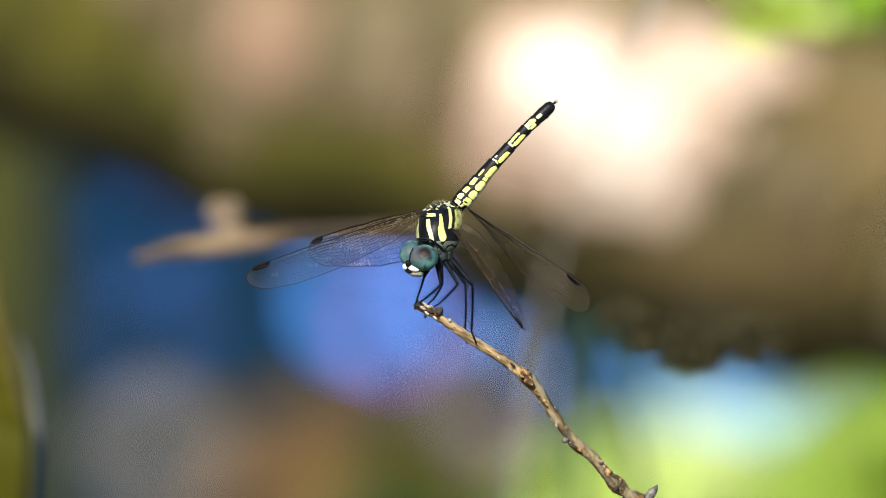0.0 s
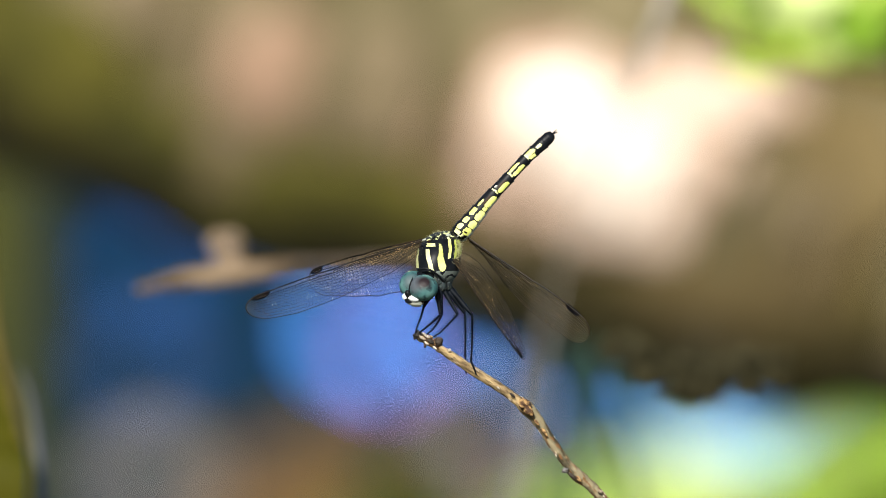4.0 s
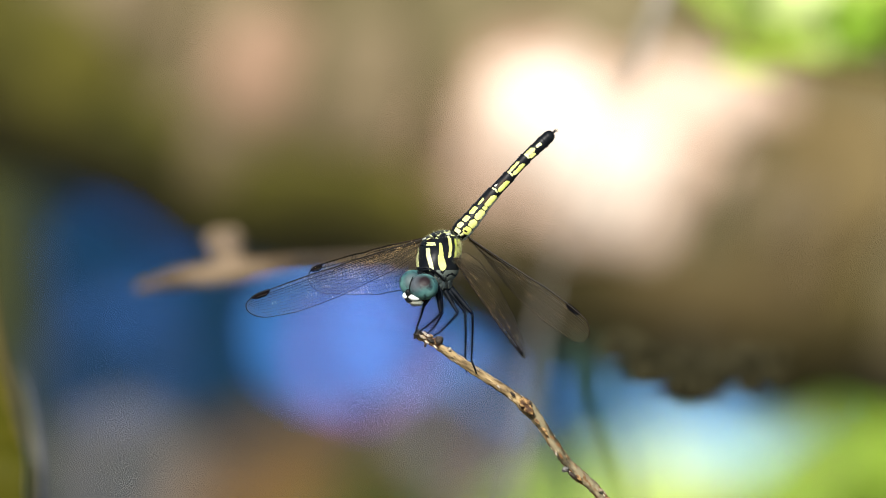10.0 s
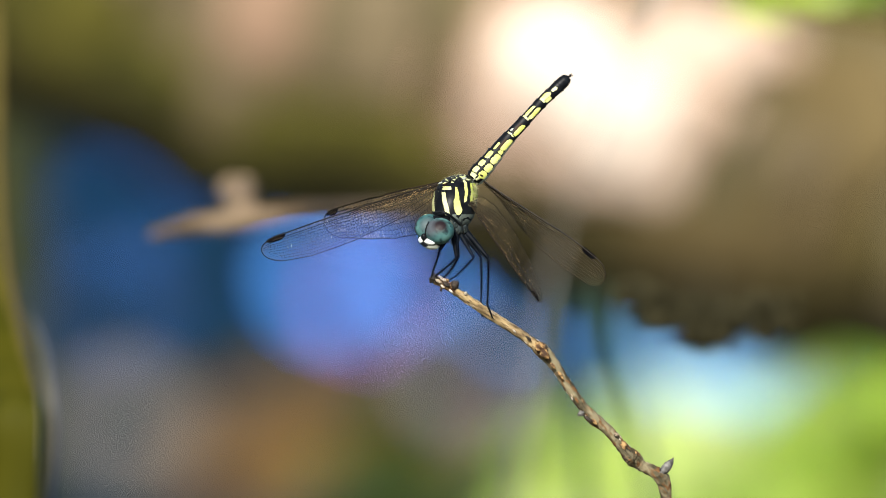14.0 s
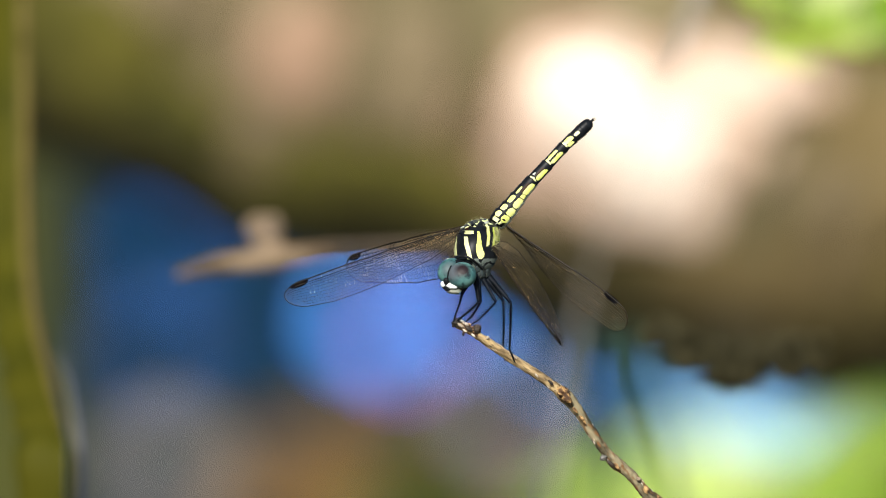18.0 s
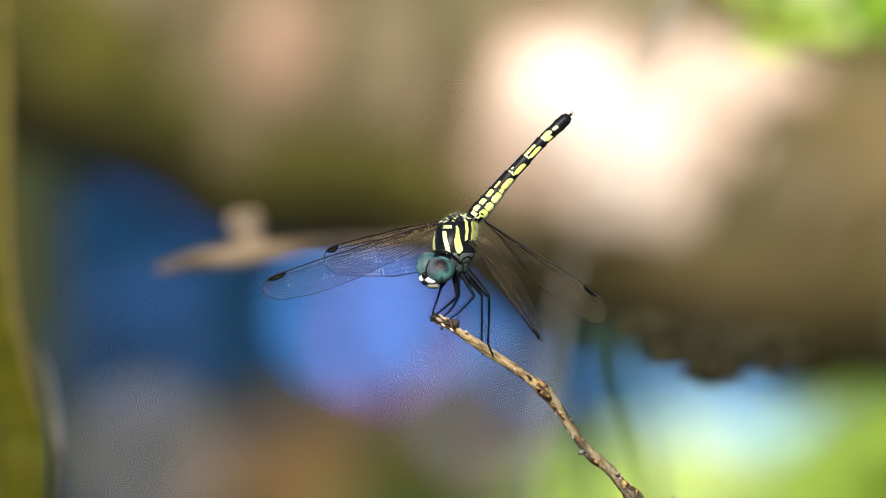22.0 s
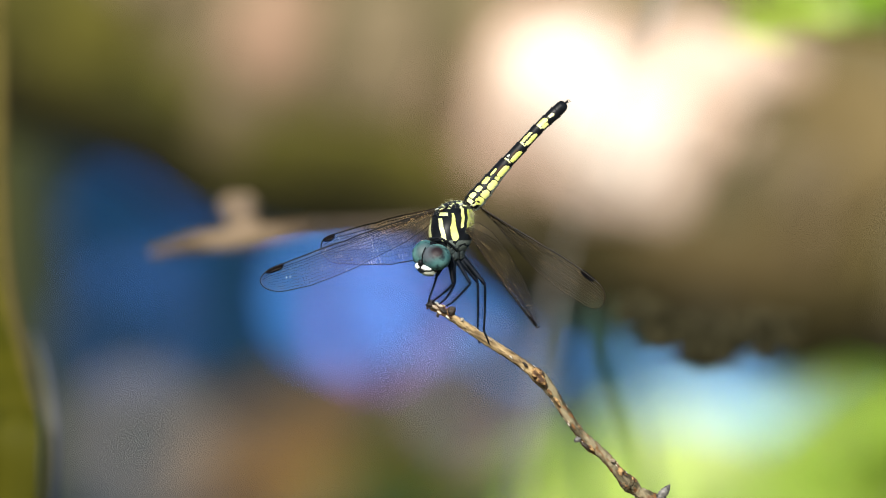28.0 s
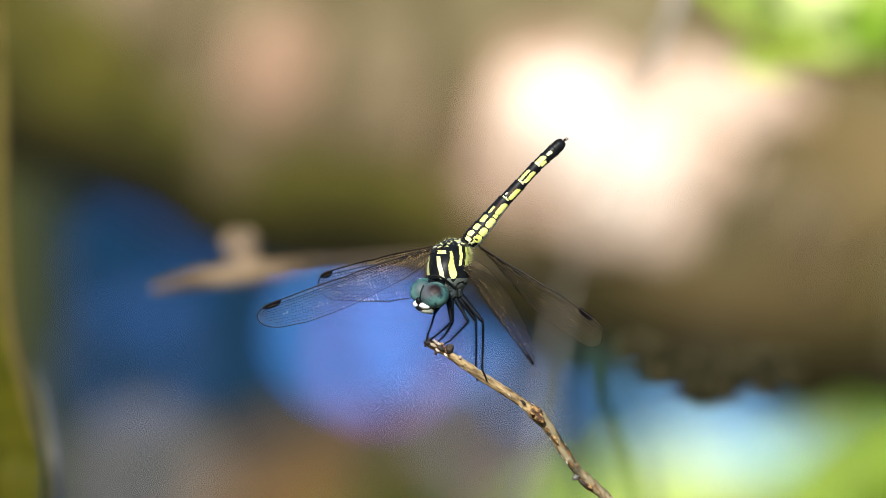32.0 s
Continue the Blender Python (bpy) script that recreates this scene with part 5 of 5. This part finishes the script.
# ---- what moves ----
# seconds, and the twig's drift in the breeze in millimetres, right and up
SWAY = [
    (0, 0.74, 0.06), (0.5, 1.05, -0.04), (1, 0.96, -0.04), (1.5, 1.10, 0.02), (2, 0.78, 0.04),
    (2.5, 0.89, -0.35), (3, 0.23, 0.34), (3.5, 0.47, 0.23), (5.5, -0.18, 0.24), (6, 0.37, -0.05),
    (6.5, 0.32, -0.10), (7, 0.12, 0.22), (7.5, -0.38, 0.24), (8, -0.31, 0.07), (8.5, -0.26, 0.36),
    (9, -0.32, 0.36), (9.5, -0.70, 0.26), (10, -0.21, 0.10), (10.5, -0.10, -0.04), (11, -0.21, 0.19),
    (11.5, 0.02, 0.14), (12, 0.38, 0.19), (12.5, -0.14, 0.36), (13, -0.06, 0.56), (13.5, 0.05, 0.73),
    (15.5, -0.74, -0.31), (16, -0.67, 0.05), (16.5, -0.30, 0.24), (17, 0.00, 0.26), (17.5, -0.01, 0.34),
    (18, -0.48, -0.21), (18.5, 0.76, 0.39), (19, 0.18, 0.27), (19.5, -0.35, 0.86), (20, -0.48, 1.69),
    (20.5, 0.08, 0.96), (21, -0.94, 0.56), (21.5, -0.70, 0.49), (22, -0.92, -0.13), (22.5, -0.81, -0.02),
    (23, -0.57, 0.29), (23.5, -0.45, -0.08), (24, -1.13, 0.58), (24.5, -0.49, 0.81), (26.5, -0.85, 0.01),
    (27, -0.09, -0.16), (27.5, -0.35, 0.45), (28, -0.50, -0.77), (28.5, 0.14, 1.04), (29, -0.23, 0.05),
    (29.5, -0.88, 0.17), (30, -0.14, 0.42), (30.5, -0.39, 1.09), (31, 0.00, 1.19), (31.5, -0.01, 0.46),
    (32, -0.94, -1.05),
]


# seconds, and the degrees by which each wing sinks (+) or lifts (-) on its hinge
FLUTTER = (
    [(0, 0.5), (6, 0.4), (9, 0.3), (11, 0.2), (12, 0.0), (13.5, 0.0), (16, 0.4), (18, 0.6), (19, 0.4), (20, -1.7), (20.5, -0.6), (21, 0), (22, 0), (22.5, -0.6),
     (23, -0.6), (23.5, 0.2), (24, -0.2), (24.5, -0.6), (26.5, 1.3), (27, 1.1), (27.5, 0.4), (28, 1.7), (28.5, 0.4), (29, 0.8), (30, 0), (31, 0.5), (32, 1.0)],
    [(0, 0.8), (6, 0.7), (12, 0.0), (13.5, 0.0), (16, 0.3), (19, 0), (20, -2.6), (20.5, -2.0), (21, -1.5), (22, -0.9), (23, -1.7), (24, -1.5), (24.5, -2.0),
     (26.5, -0.6), (27, -0.9), (28, 0), (28.5, -1.7), (30, -1.7), (32, -0.9)],
    [(0, 0.3), (12, 0), (16, 0.3), (20, -0.4), (24, 0), (28, -0.4), (32, 0)],
    [(0, -0.5), (3, -0.3), (6, 0.0), (12, 0.0), (16, -0.3), (18, 0), (20, -1.8), (21, -1.5), (22, -0.8), (23, 0), (24, -1.0), (26.5, -0.7), (28, -2.0), (28.5, -3.0),
     (29, -2.1), (30, -2.1), (30.5, -1.7), (31.5, -2.4), (32, -1.8)],
)


def motions():
    drift = [(t, Matrix.Translation(RIGHT * x / 1000 + UP * z / 1000) @ STAND) for t, x, z in SWAY]
    walk(twig, drift)
    walk(FLY, drift)
    # the wings lift and sink a little on their hinges
    for wing, sign, rows in zip(WINGS, (-1, -1, 1, 1), FLUTTER):
        root = wing.matrix_basis.copy()
        walk(wing, [(t, root @ pose(0, 0, 0, 0, a * sign, 0)) for t, a in rows])


motions()
